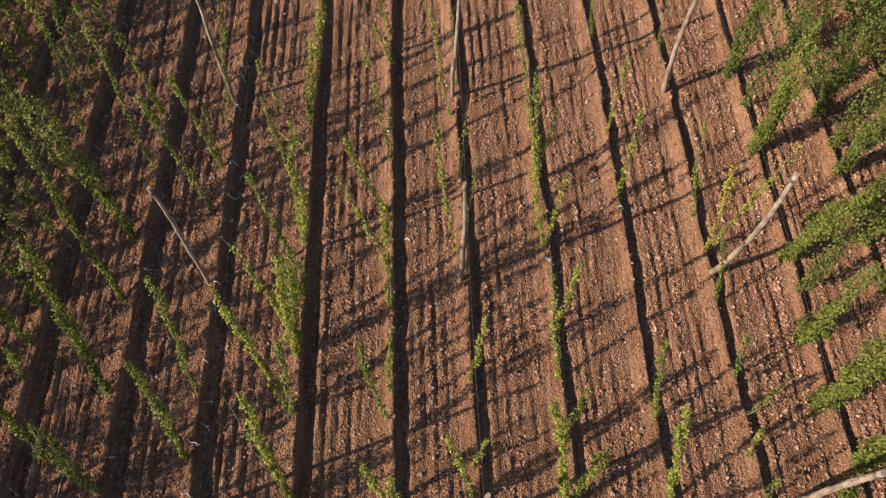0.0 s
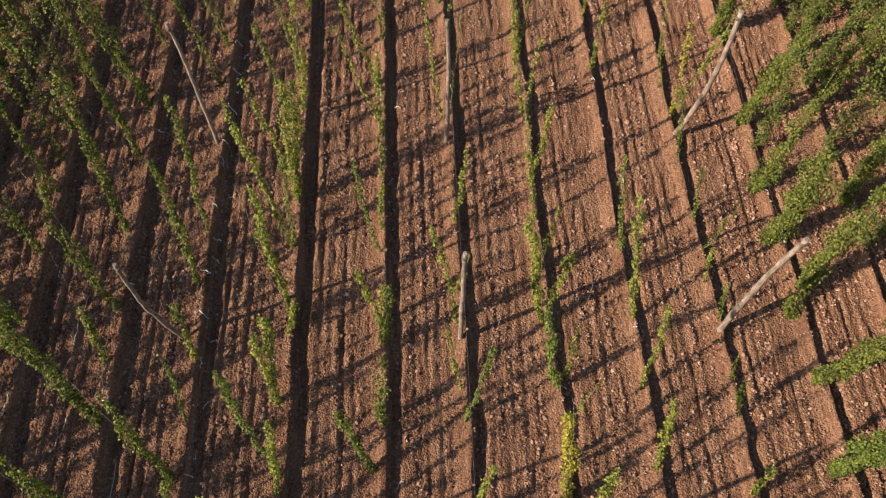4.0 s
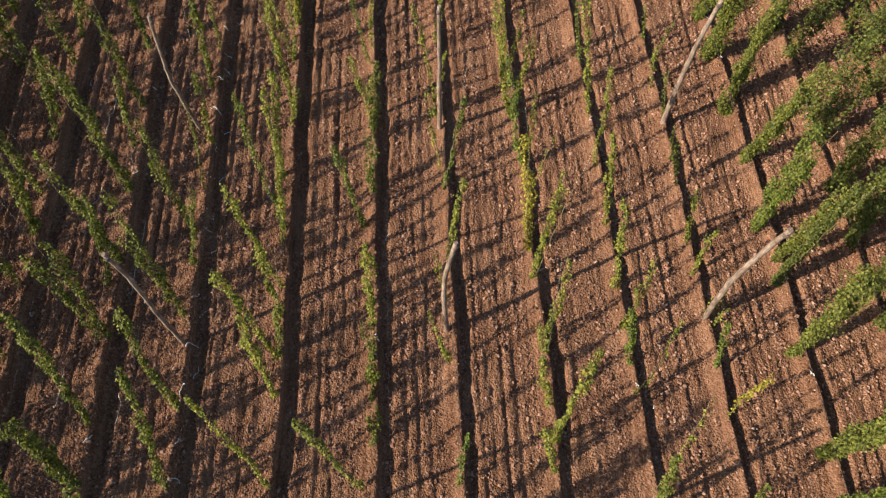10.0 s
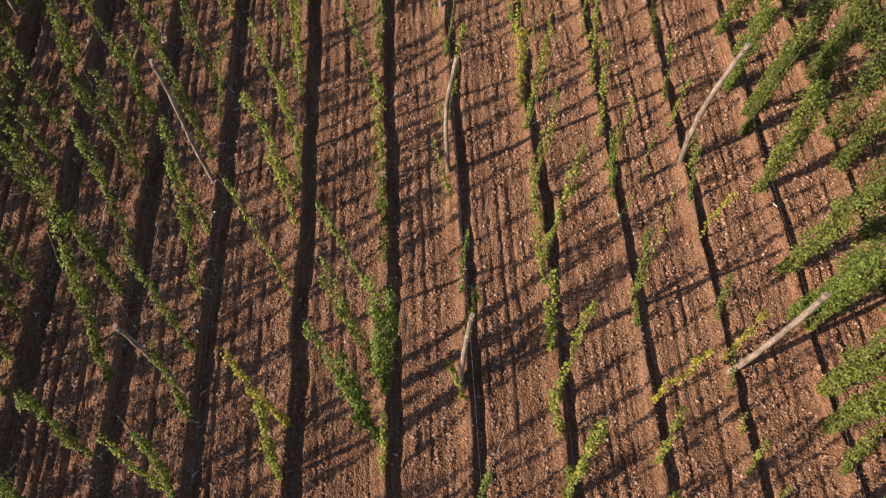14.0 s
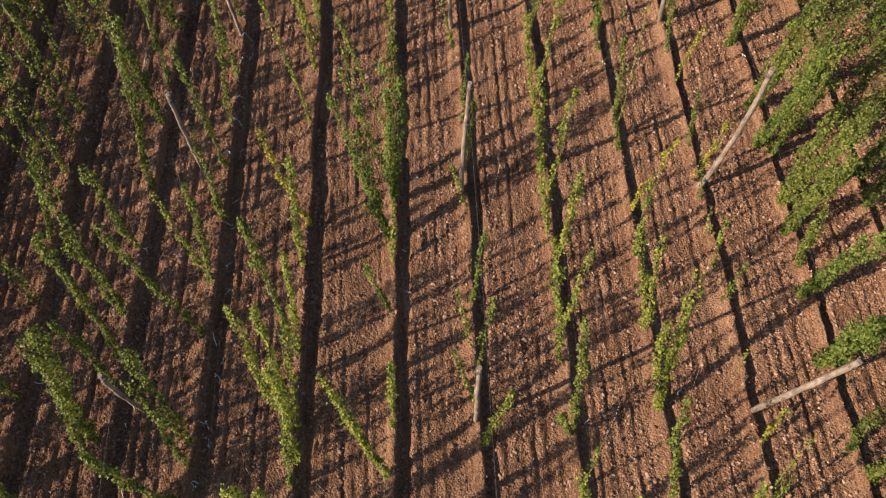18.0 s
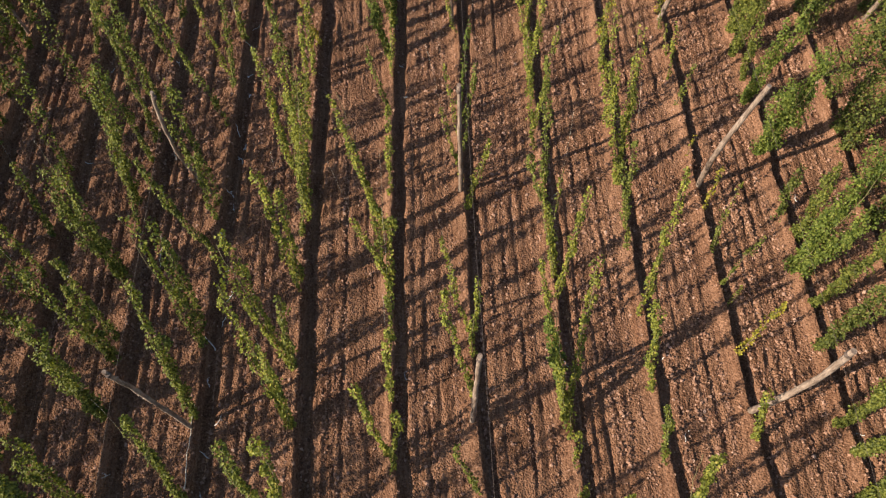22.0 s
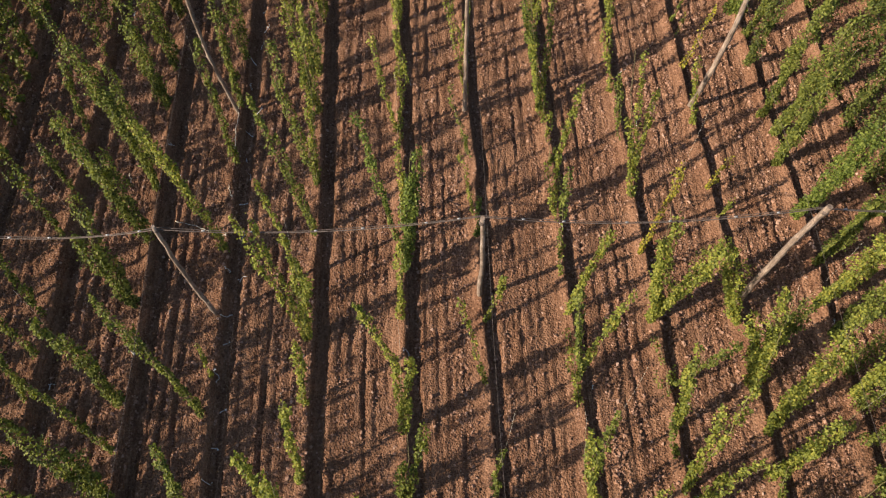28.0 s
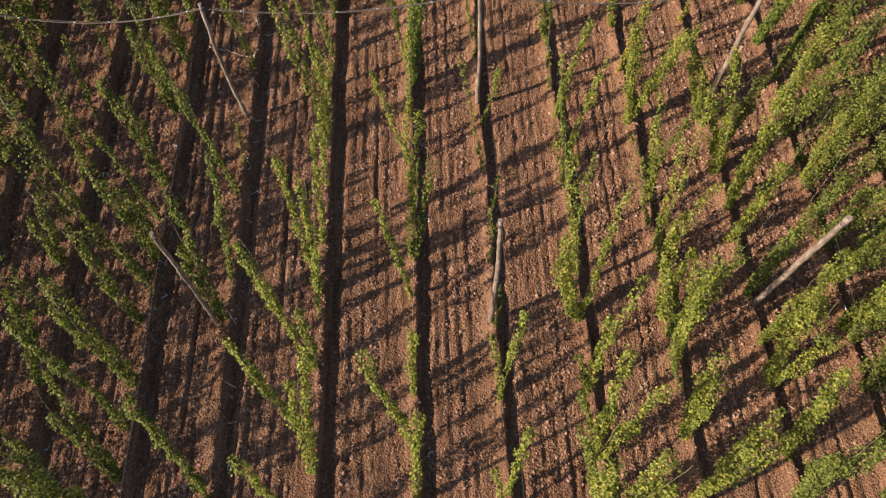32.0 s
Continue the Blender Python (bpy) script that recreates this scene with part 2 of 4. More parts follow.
# ---- ground: one sheet, fine in the field and coarse out to the horizon ----
far = np.array([1.0, 4, 12, 40, 140, 500, 1500, 4000])
GX = np.concatenate([NEAR_X[0] - far[::-1], FX, FX[-1] + far])
GY = np.concatenate([NEAR_Y[0] - far[::-1], FY, FY[-1] + far])
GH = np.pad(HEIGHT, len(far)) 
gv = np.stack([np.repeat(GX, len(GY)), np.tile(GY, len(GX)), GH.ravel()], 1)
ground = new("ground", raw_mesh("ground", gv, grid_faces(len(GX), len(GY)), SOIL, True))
bank_faces = np.zeros((len(GX) - 1, len(GY) - 1), np.int32)
edge = len(far)
bank_faces[edge:-edge, edge:-edge] = ((U > -0.56 + 0.09 * smooth_noise(NX, NY, 3, 1.5, 9)) & (U < -0.02) & (EAST > 0.3))[:-1, :-1]
ground.data.materials.append(BANK_SOIL)
ground.data.polygons.foreach_set("material_index", bank_faces.ravel())
tagged(ground, "red-brown ploughed field soil banked up along the hop rows", "ground", kind="structure")


# ---- clods: uncountable lumps of soil ----
LUMP = (np.array([(1, 0, 0), (-0.5, 0.87, 0), (-0.5, -0.87, 0), (0.35, 0.55, 0.62), (-0.7, 0.05, 0.58), (0.35, -0.6, 0.66)], float),
        np.array([(3, 4, 5), (0, 3, 5), (1, 4, 3), (2, 5, 4), (0, 1, 3), (1, 2, 4), (2, 0, 5)]))
CRUMB = (np.array([(1, 0, 0), (-0.5, 0.87, 0), (-0.5, -0.87, 0), (0.1, 0.05, 0.95)], float), np.array([(0, 1, 3), (1, 2, 3), (2, 0, 3)]))


def scatter_clods(shape, count, seed, low, high, xs, ys):
    base, tris = shape
    r = np.random.default_rng(seed)
    x, y = r.uniform(*xs, count), r.uniform(*ys, count)
    u = across(x, y)
    lane = 0.5 + 0.5 * np.cos(2 * np.pi * x / 0.43)
    heap = CLUMP[((x - FX[0]) / STEP_X).astype(int), ((y - FY[0]) / STEP_Y).astype(int)]
    streak = STREAK[((x - FX[0]) / STEP_X).astype(int), ((y - FY[0]) / STEP_Y).astype(int)]
    keep = r.random(count) < np.where((u > -0.56) & (u < 0.06) & (x > -2.5), 0.08, np.clip(0.02 + 0.34 * lane + 0.42 * streak + 0.28 * heap, 0.03, 1.0))
    x, y = x[keep], y[keep]
    n, c = len(x), len(base)
    size = low * (high / low) ** (r.random(n) ** 1.7)
    a = r.uniform(0, 2 * np.pi, n)
    v = base[None] * r.uniform(0.65, 1.35, (n, c, 3)) * size[:, None, None]
    v *= np.stack([r.uniform(0.8, 1.4, n), r.uniform(0.8, 1.4, n), r.uniform(1.0, 2.0, n)], 1)[:, None]
    ca, sa = np.cos(a)[:, None], np.sin(a)[:, None]
    out = np.stack([x[:, None] + v[..., 0] * ca - v[..., 1] * sa, y[:, None] + v[..., 0] * sa + v[..., 1] * ca,
                    ground_z(x, y)[:, None] + v[..., 2] - 0.12 * size[:, None]], 2)
    return out.reshape(-1, 3), (tris[None] + c * np.arange(n)[:, None, None]).reshape(-1, 3)


CLUMP = smooth_noise(NX, NY, 5, 6, 10) * 0.7 + smooth_noise(NX, NY, 3, 1.5, 13) * 0.5
STREAK = smooth_noise(NX, NY, 2.4, 14, 21) + 0.35 * smooth_noise(NX, NY, 2, 3, 22)      # drawn out along the harrow's way
STREWN = (-18, 20), (-61, 23.5)
clods = new("soil_clods", raw_mesh("soil_clods", *scatter_clods(LUMP, 320000, 11, 0.030, 0.076, *STREWN), CLOD))
tagged(clods, "loose red-brown clods and stones strewn over the soil", "clods", kind="stuff")
crumbs = new("soil_crumbs", raw_mesh("soil_crumbs", *scatter_clods(CRUMB, 330000, 12, 0.02, 0.05, *STREWN), CLOD))
tagged(crumbs, "small crumbs of red-brown soil covering the field", "soil", kind="stuff")


# ---- parts ----
def part(name, bm, material_, parent, label=""):
    me = bpy.data.meshes.new(name)
    bm.to_mesh(me)
    bm.free()
    me.materials.append(material_)
    ob = new(name, me)
    ob.parent = parent
    return tagged(ob, label)


def mesh_part(name, me, parent, label=""):
    ob = new(name, me)
    ob.parent = parent
    return tagged(ob, label)


def tube(points, radii, sides=8, cap=True):
    """Verts and quads of a tube along points."""
    pts = np.asarray(points, float)
    rad = np.broadcast_to(radii, len(pts))
    d = np.gradient(pts, axis=0)
    d /= np.linalg.norm(d, axis=1)[:, None]
    side = np.cross(d, (0.31, 0.95, 0.02) if abs(d[0][1]) < 0.9 else (1, 0, 0.1))
    side /= np.linalg.norm(side, axis=1)[:, None]
    up = np.cross(d, side)
    a = np.arange(sides) * 2 * np.pi / sides
    v = pts[:, None] + rad[:, None, None] * (np.cos(a)[None, :, None] * side[:, None] + np.sin(a)[None, :, None] * up[:, None])
    n = len(pts)
    i = np.arange(n - 1)[:, None] * sides
    j = np.arange(sides)[None]
    k = (j + 1) % sides
    f = np.stack([(i + j), (i + k), (i + sides + k), (i + sides + j)], 2).reshape(-1, 4)
    v = v.reshape(-1, 3)
    if cap:
        v = np.concatenate([v, pts[[0, -1]]])
        lo, hi = len(v) - 2, len(v) - 1
        jj, kk = j[0], k[0]
        f = np.concatenate([f, np.stack([kk, jj, np.full(sides, lo), np.full(sides, lo)], 1),
                            np.stack([jj, kk, np.full(sides, hi), np.full(sides, hi)], 1) + np.array([(n - 1) * sides, (n - 1) * sides, 0, 0])])
    return v, f


def tube_mesh(name, points, radii, material_, sides=8):
    v, f = tube(points, radii, sides, False)
    me = bpy.data.meshes.new(name)
    n = len(v) // sides
    ends = [tuple(range(sides))[::-1], tuple(range((n - 1) * sides, n * sides))]
    me.from_pydata(v.tolist(), [], [tuple(q) for q in f.tolist()] + ends)
    me.polygons.foreach_set("use_smooth", [True] * len(f) + [False, False])
    me.materials.append(material_)
    return me


# ---- hop poles ----
def hop_pole(x, y, top=7.0, lean=(0.0, 0.0), bow=(0.0, 0.0), thick=0.10, seed=0):
    r = np.random.default_rng(1000 + seed)
    pole = new("hop_pole")
    pole.location = (x, y, float(ground_z(x, y)) - 0.02)
    s = np.linspace(0, 1, 29)
    jitter = np.cumsum(r.normal(0, 0.011 if x < 0 else 0.009, (29, 2)), 0) * (s * (1 - s) * 4)[:, None]
    px = lean[0] * s + bow[0] * np.sin(np.pi * s) + jitter[:, 0]
    py = lean[1] * s + bow[1] * np.sin(np.pi * s) + jitter[:, 1]
    pts = np.stack([px, py, -0.25 + (top + 0.25) * s], 1)
    rad = thick * (1.12 - 0.32 * s) * (1 + r.normal(0, 0.065, 29))
    mesh_part("shaft", tube_mesh("shaft", pts, rad, POLE_WOOD, 10), pole)
    tip = pts[-1]
    collar = tube_mesh("wire_wrap", [tip + (0, 0, -0.34), tip + (0, 0, -0.30), tip + (0, 0, -0.24), tip + (0, 0, -0.20)], [rad[-1] + 0.012, rad[-1] + 0.02, rad[-1] + 0.02, rad[-1] + 0.012], RUST, 10)
    mesh_part("wire_wrap", collar, pole, "dark wire wound round the pole head")
    for i in range(int(r.integers(2, 6))):
        q = 5 + int(r.integers(0, 20))
        a = r.uniform(0, 2 * np.pi)
        c = pts[q]
        out = np.array((math.cos(a), math.sin(a), 0.5))
        mesh_part("branch_stub", tube_mesh("branch_stub", [c + out * rad[q] * 0.6, c + out * (rad[q] + 0.012), c + out * (rad[q] + 0.03)], [0.04, 0.034, 0.02], POLE_WOOD, 6), pole)
    tagged(pole, "weathered grey-brown wooden hop pole with slightly crooked shaft", "pole", "hop poles")
    return pole


POLES = {
    -3: [(-8.25, 7.58, 6.78, 0.09, -0.06, 0.10, 0.10), (-8.54, -0.93, 6.76, 0.19, -0.45, -0.28, 0.05), (-8.01, -10.53, 6.93, -0.09, 0.02, -0.10, 0.25), (-8.19, -18.99, 6.31, 0.04, 0.02, -0.15, 0.40), 
         (-8.57, -27.72, 6.39, -0.13, -0.25, -0.33, 0.05), (-8.21, -37.07, 6.77, -0.12, -0.19, -0.20, 0.42), (-8.14, -46.09, 5.70, -0.37, 0.53, -0.15, 0.28), (-8.48, -55.06, 6.93, 0.12, -0.01, -0.20, 0.42)],
    0: [(1.25, 7.47, 6.73, -0.08, 0.02, 0.05, -0.05), (1.42, -1.33, 6.88, -0.12, -0.14, 0.03, 0.05), (1.32, -10.32, 6.54, 0.10, 0.12, -0.16, 0.00), (1.29, -19.03, 6.90, -0.01, -0.27, -0.04, 0.05), 
         (1.25, -28.01, 6.65, -0.28, -0.27, 0.02, 0.00), (1.20, -37.17, 6.67, -0.11, 0.05, 0.02, 0.05), (1.36, -45.58, 6.55, -0.28, -0.45, 0.00, 0.05), (1.29, -55.32, 6.70, -0.14, 0.44, 0.02, 0.03)],
    3: [(10.89, 7.52, 6.89, 0.16, -0.16, 0.28, -0.28), (10.90, -1.34, 6.71, 0.10, 0.11, -0.10, 0.00), (10.81, -10.20, 6.88, 0.01, -0.14, -0.25, 0.05), (10.73, -19.10, 6.98, 0.01, -0.03, 0.24, 0.06), 
         (10.80, -28.03, 6.73, -0.01, -0.45, -0.28, -0.10), (10.73, -37.11, 6.73, -0.01, -0.21, 0.12, -0.28), (10.82, -46.08, 6.83, 0.04, 0.01, 0.00, 0.04), (10.95, -54.86, 6.79, -0.05, -0.22, 0.05, 0.05)],
}
for column in (-9, -6, -3, 0, 3, 6, 9):
    for i in range(-3, 9):
        r = np.random.default_rng(column * 50 + i + 900)
        x, y, top = row_x(column) - 0.1, POLE0 - POLE_GAP * i, 6.9 + r.normal(0, 0.1)
        lean, bow = r.normal(0, 0.12, 2), r.normal(0, 0.16, 2)
        if column in POLES and 0 <= i < 8:
            x, y, top, *rest = POLES[column][i]
            lean, bow = rest[:2], (rest[2], 0.5 * rest[3])
        hop_pole(x, y, top, lean, bow, r.uniform(0.95, 1.05) * (0.075 if column < 0 else 0.088 if column == 0 else 0.106), column * 50 + i + 500)


# ---- overhead wires ----
def wire(name, points, radius, material_, label, group):
    ob = new(name, tube_mesh(name, points, radius, material_, 5))
    return tagged(ob, label, "wire", group)


CABLE_Y, CABLE_Z = -45.70, 6.45
for k in range(-7, 8):
    for dx in ((-0.95, -0.17, 0.95) if k % 3 == 0 else (-0.95, 0.95)):
        ys = np.concatenate([np.linspace(33, CABLE_Y, 46), np.linspace(CABLE_Y, -69, 14)[1:]])
        sag = 0.12 * np.sin(np.pi * ((ys - CABLE_Y) / POLE_GAP % 1))
        wire("row_wire", np.stack([row_x(k) + dx + 0.03 * np.sin((ys - CABLE_Y) * 0.35 + k), ys, CABLE_Z - sag], 1), 0.0045 if dx == -0.17 else 0.0016, RUST,
             "thin galvanised training wire strung high along a hop row", "row wires")


HEADS = [(-37.0, -44.6, 5.6), (-27.5, -44.8, 5.6), (-17.9, -45.0, 5.7), (-8.50, -45.53, 5.66), (1.06, -45.68, 6.22), (10.95, -45.80, 6.42), (20.3, -45.9, 6.4), (29.8, -46.0, 6.4)]
SLACK = [0.5, 0.5, 0.85, 0.52, 0.62, 0.40, 0.4]


def cross_cable():
    """The heavy double cable that ties one line of pole heads together, sagging from head to head."""
    cable = new("cross_cable")
    cable.location = HEADS[4]
    pts = []
    for (a, b), slack in zip(zip(HEADS, HEADS[1:]), SLACK):
        for u in np.linspace(0, 1, 13)[:-1]:
            pts.append(np.array(a) * (1 - u) + np.array(b) * u - np.array((0, 0, 4 * slack * u * (1 - u))))
    pts = np.array(pts + [np.array(HEADS[-1])]) - np.array(HEADS[4])
    wave = 0.02 * np.sin(np.arange(len(pts)) * 0.9)
    mesh_part("main_cable", tube_mesh("main_cable", pts, 0.017, RUST, 6), cable)
    mesh_part("second_cable", tube_mesh("second_cable", pts + np.stack([0 * wave, 0.06 + wave, -0.01 + 0 * wave], 1), 0.010, RUST, 6), cable)
    for x in [row_x(k) + dx - HEADS[4][0] for k in range(-7, 7) for dx in (-0.95, 0.95)]:
        c = np.array([x, np.interp(x, pts[:, 0], pts[:, 1]) + 0.03, np.interp(x, pts[:, 0], pts[:, 2])])
        mesh_part("clamp", tube_mesh("clamp", [c + (-0.05, 0, 0), c + (-0.04, 0, 0), c + (0.04, 0.01, 0), c + (0.05, 0.01, 0)], [0.012, 0.026, 0.026, 0.012], STEEL, 7), cable, "steel wire clamp")
    return tagged(cable, "heavy double steel cable sagging across the hop rows between pole heads", "cable")


cross_cable()

# ---- hop plants ----
LEAF_SHAPE = np.array([(0, 0, 0), (0.5, 0.46, 0.12), (1.0, 0.0, -0.10), (0.5, -0.46, 0.12)])
LEAF_TRIS = np.array([(0, 2, 1), (0, 3, 2)])


def foliage(path, width, count, r, low=0.055, high=0.115):
    """Leaves round a bine: path is an (n, 3) curve, width an (n) radius along it."""
    # leaves all along the bine, more of them in tufts of uneven size
    last = len(path) - 1.001
    long = float(np.linalg.norm(np.diff(path, axis=0), axis=1).sum())
    tufts = max(5, int(long * (4 + 24 * float(np.mean(width)))))
    share = r.gamma(1.3, 1.0, tufts)
    which = r.choice(tufts, count, p=share / share.sum())
    centre, turn, off = r.uniform(0, last, tufts), r.uniform(0, 2 * np.pi, tufts), np.sqrt(r.random(tufts))
    loose = r.random(count) < 0.4
    t = np.where(loose, r.uniform(0, last, count), centre[which] + r.normal(0, 0.10 * last / long, count))
    t = np.clip(t, 0, last)
    i = t.astype(int)
    w = t - i
    c = path[i] * (1 - w)[:, None] + path[i + 1] * w[:, None]
    rad = np.interp(t, np.arange(len(path)), width)
    a = np.where(loose, r.uniform(0, 2 * np.pi, count), turn[which] + r.normal(0, 0.5, count))
    q = np.where(loose, 0.75 * np.sqrt(r.random(count)), 1.25 * off[which] * r.uniform(0.6, 1.4, count)) * rad
    c = c + np.stack([np.cos(a) * q, np.sin(a) * q, r.normal(0, 0.06, count)], 1)
    out = np.stack([np.cos(a) + r.normal(0, 0.5, count), np.sin(a) + r.normal(0, 0.5, count), r.normal(-0.7, 0.5, count)], 1)
    out /= np.linalg.norm(out, axis=1)[:, None]
    up = np.stack([r.normal(0, 0.45, count), r.normal(0, 0.45, count), np.ones(count)], 1)
    side = np.cross(up, out)
    side /= np.linalg.norm(side, axis=1)[:, None]
    up = np.cross(out, side)
    s = r.uniform(low, high, count)[:, None, None]
    L = LEAF_SHAPE[None]
    v = c[:, None] + s * (L[..., 0:1] * out[:, None] + L[..., 1:2] * side[:, None] + L[..., 2:3] * up[:, None])
    f = (LEAF_TRIS[None] + 4 * np.arange(count)[:, None, None]).reshape(-1, 3)
    v = v.reshape(-1, 3)
    v[:, 2] = np.maximum(v[:, 2], ground_z(v[:, 0], v[:, 1]) + 0.01)
    return v, f


WORDS = {"g": "green", "y": "yellowing", "d": "dark green", "e": "fresh green", "w": "golden-yellow"}
serial = [0]
TAKEN = {}


def hop_plant(k, y, off, *arms):
    """One plant on row k at y, off metres beside the lip. Each arm: (shift across, shift along, height, bushiness 1 to 9, tint)."""
    serial[0] += 1
    TAKEN.setdefault(k, []).append(y)
    r = np.random.default_rng(serial[0] * 13 + 5)
    x = row_x(k) + off - 0.03
    z0 = float(ground_z(x, y)) - 0.03
    plant = new("hop_plant")
    plant.location = (x, y, z0)
    tint = arms[0][4]
    tall = max(a[2] for a in arms)
    full = max(a[3] for a in arms)
    for dx, dy, h, bush, hue in arms:
        n = max(6, int(h * 2.2) + 4)
        s = np.linspace(0, 1, n)
        sway = np.cumsum(r.normal(0, 0.028, (n, 2)), 0)
        sway -= sway[0]
        top = max(h, 0.5)
        path = np.stack([dx * s + sway[:, 0], dy * s + sway[:, 1], 0.02 + top * s - 0.08 * np.sin(np.pi * s)], 1)
        bine = mesh_part("bine", tube_mesh("bine", path, 0.014 - 0.007 * s, STEM, 5), plant)
        if 3.0 < h < WIRE_Z - 0.6 and abs(dx) * 6.4 / h < 1.3 and r.random() < 0.5:
            e = path[-1] + np.array((dx, dy, h)) / h * (WIRE_Z - 0.3 - h)
            mesh_part("twine", tube_mesh("twine", [path[-1], (path[-1] + e) / 2 + (0.02, 0, 0), e], 0.0022, TWINE, 4), bine, "pale training twine above the bine")
        base = (0.032 + 0.0155 * bush + 0.0012 * bush * bush) * (1.4 if k >= 4 else 1.1 if bush >= 8 else 0.97 if k <= -4 else 0.88 if k < 0 else 0.84)
        strands = 1 if bush < 6 else 2 if bush < 8 else 3
        count = int((18 * bush + 2.9 * bush * bush) * top * (0.9 + 0.2 * r.random()) * (1.9 if k >= 4 else 1.2 if bush >= 8 else 1.1 if k <= -4 else 0.85 if k < 0 else 0.7) / strands)
        vs, fs, m = [], [], 0
        for j in range(strands):
            reach = 1.0 if j == 0 else r.uniform(0.6, 0.97)
            fan = (0.0 if strands == 1 else 0.03 * bush) * np.array((r.normal(), r.normal(), 0.3 * r.normal()))
            strand = np.stack([np.interp(s * reach, s, path[:, c]) for c in range(3)], 1) + fan * (0.25 + 0.75 * s[:, None])
            strand[:, :2] += np.cumsum(r.normal(0, 0.012, (n, 2)), 0)
            width = base * (0.55 + 0.70 * s if bush >= 8 else 0.70 + 0.35 * s) * (1 + 0.4 * np.sin(s * r.uniform(8, 15) + r.uniform(0, 6))) / strands ** 0.4
            width[-1] *= 0.6
            v, f = foliage(strand + np.array((x, y, z0)), width, int(count * (0.75 + 0.5 * reach)), r)
            vs.append(v)
            fs.append(f + m)
            m += len(v)
        v, f = np.concatenate(vs), np.concatenate(fs)
        v -= np.array((x, y, z0))
        mesh_part("foliage", raw_mesh("foliage", v, f, LEAF[hue]), bine, f"{WORDS[hue]} hop leaves in tufts")
    size = "tall" if tall > 5.2 else "half-grown" if tall > 2.8 else "short"
    thick = "dense" if full >= 6 else "leafy" if full >= 3 else "thin"
    tagged(plant, f"{size} {thick} {WORDS[tint]} hop bine climbing twine from banked soil", "hop plant", "hop plants")
    return plant


# row -5
hop_plant(-5, 14.69, 0.0, (0.36, 0.87, 5.0, 3, "g"))
hop_plant(-5, 4.10, 0.0, (0.91, -0.07, 3.2, 4, "g"))
hop_plant(-5, -1.47, 0.0, (1.11, 0.55, 4.4, 5, "g"))
hop_plant(-5, -5.70, 0.0, (1.14, 0.41, 4.5, 7, "g"))
hop_plant(-5, -20.61, 0.0, (1.20, 0.69, 4.7, 4, "g"))
hop_plant(-5, -29.56, 0.0, (0.45, 0.41, 4.1, 4, "g"))
hop_plant(-5, -37.88, 0.0, (0.68, 0.21, 3.7, 5, "g"))
hop_plant(-5, -40.72, 0.0, (0.38, -0.27, 3.4, 4, "g"))
hop_plant(-5, -46.02, 0.0, (0.53, 0.46, 4.2, 4, "g"))
hop_plant(-5, -49.01, 0.0, (0.92, 0.44, 4.1, 4, "g"))
hop_plant(-5, -52.66, 0.0, (1.07, 0.15, 4.5, 6, "g"))
hop_plant(-5, -57.14, 0.0, (1.21, 1.11, 5.2, 6, "g"))
# row -4
hop_plant(-4, 15.39, 0.19, (-0.51, 0.99, 4.2, 4, "g"))
hop_plant(-4, 12.92, 0.04, (-1.02, 2.41, 6.3, 4, "g"))
hop_plant(-4, 9.62, -0.14, (-1.78, 2.35, 6.6, 8, "g"))
hop_plant(-4, 6.98, -0.19, (-1.78, 3.50, 6.6, 6, "g"))
hop_plant(-4, 3.42, -0.03, (-0.57, 2.34, 6.3, 7, "g"))
hop_plant(-4, 0.20, 0.13, (-0.69, 1.15, 4.6, 6, "g"))
hop_plant(-4, -1.86, -0.02, (0.47, 0.55, 3.6, 4, "g"))
hop_plant(-4, -4.10, 0.17, (-0.93, 1.31, 6.2, 7, "g"))
hop_plant(-4, -7.14, 0.28, (-0.82, 1.13, 5.2, 7, "g"))
hop_plant(-4, -8.06, 0.07, (0.78, 0.87, 4.6, 4, "g"))
hop_plant(-4, -10.02, 0.27, (-0.59, 1.23, 4.6, 7, "g"))
hop_plant(-4, -13.28, 0.28, (0.13, 1.26, 6.3, 5, "g"))
hop_plant(-4, -15.32, 0.26, (-0.68, 1.40, 5.7, 8, "g"))
hop_plant(-4, -18.48, 0.25, (0.25, 2.37, 6.3, 7, "g"))
hop_plant(-4, -21.02, 0.14, (-0.44, 1.07, 4.0, 5, "g"))
hop_plant(-4, -23.66, 0.05, (-0.63, 2.33, 6.3, 6, "g"))
hop_plant(-4, -25.23, 0.09, (-0.53, 1.51, 5.9, 5, "g"))
hop_plant(-4, -26.26, 0.08, (-0.63, 0.88, 3.7, 5, "g"))
hop_plant(-4, -28.01, -0.28, (0.37, 1.45, 6.2, 8, "g"))
hop_plant(-4, -29.18, -0.08, (0.70, 0.61, 3.3, 4, "g"))
hop_plant(-4, -31.40, -0.14, (-0.59, 1.39, 5.9, 9, "g"))
hop_plant(-4, -33.85, -0.06, (-0.54, 1.10, 4.2, 5, "g"))
hop_plant(-4, -34.62, -0.03, (-0.93, 1.21, 5.5, 7, "g"))
hop_plant(-4, -36.62, -0.17, (-0.55, 1.47, 5.5, 9, "g"))
hop_plant(-4, -39.52, -0.11, (-0.46, 1.20, 4.6, 6, "g"))
hop_plant(-4, -40.59, 0.09, (-1.01, 1.72, 6.3, 9, "g"))
hop_plant(-4, -43.00, 0.10, (-0.75, 1.59, 6.2, 9, "g"))
hop_plant(-4, -45.56, 0.03, (-0.73, 1.21, 4.8, 9, "g"))
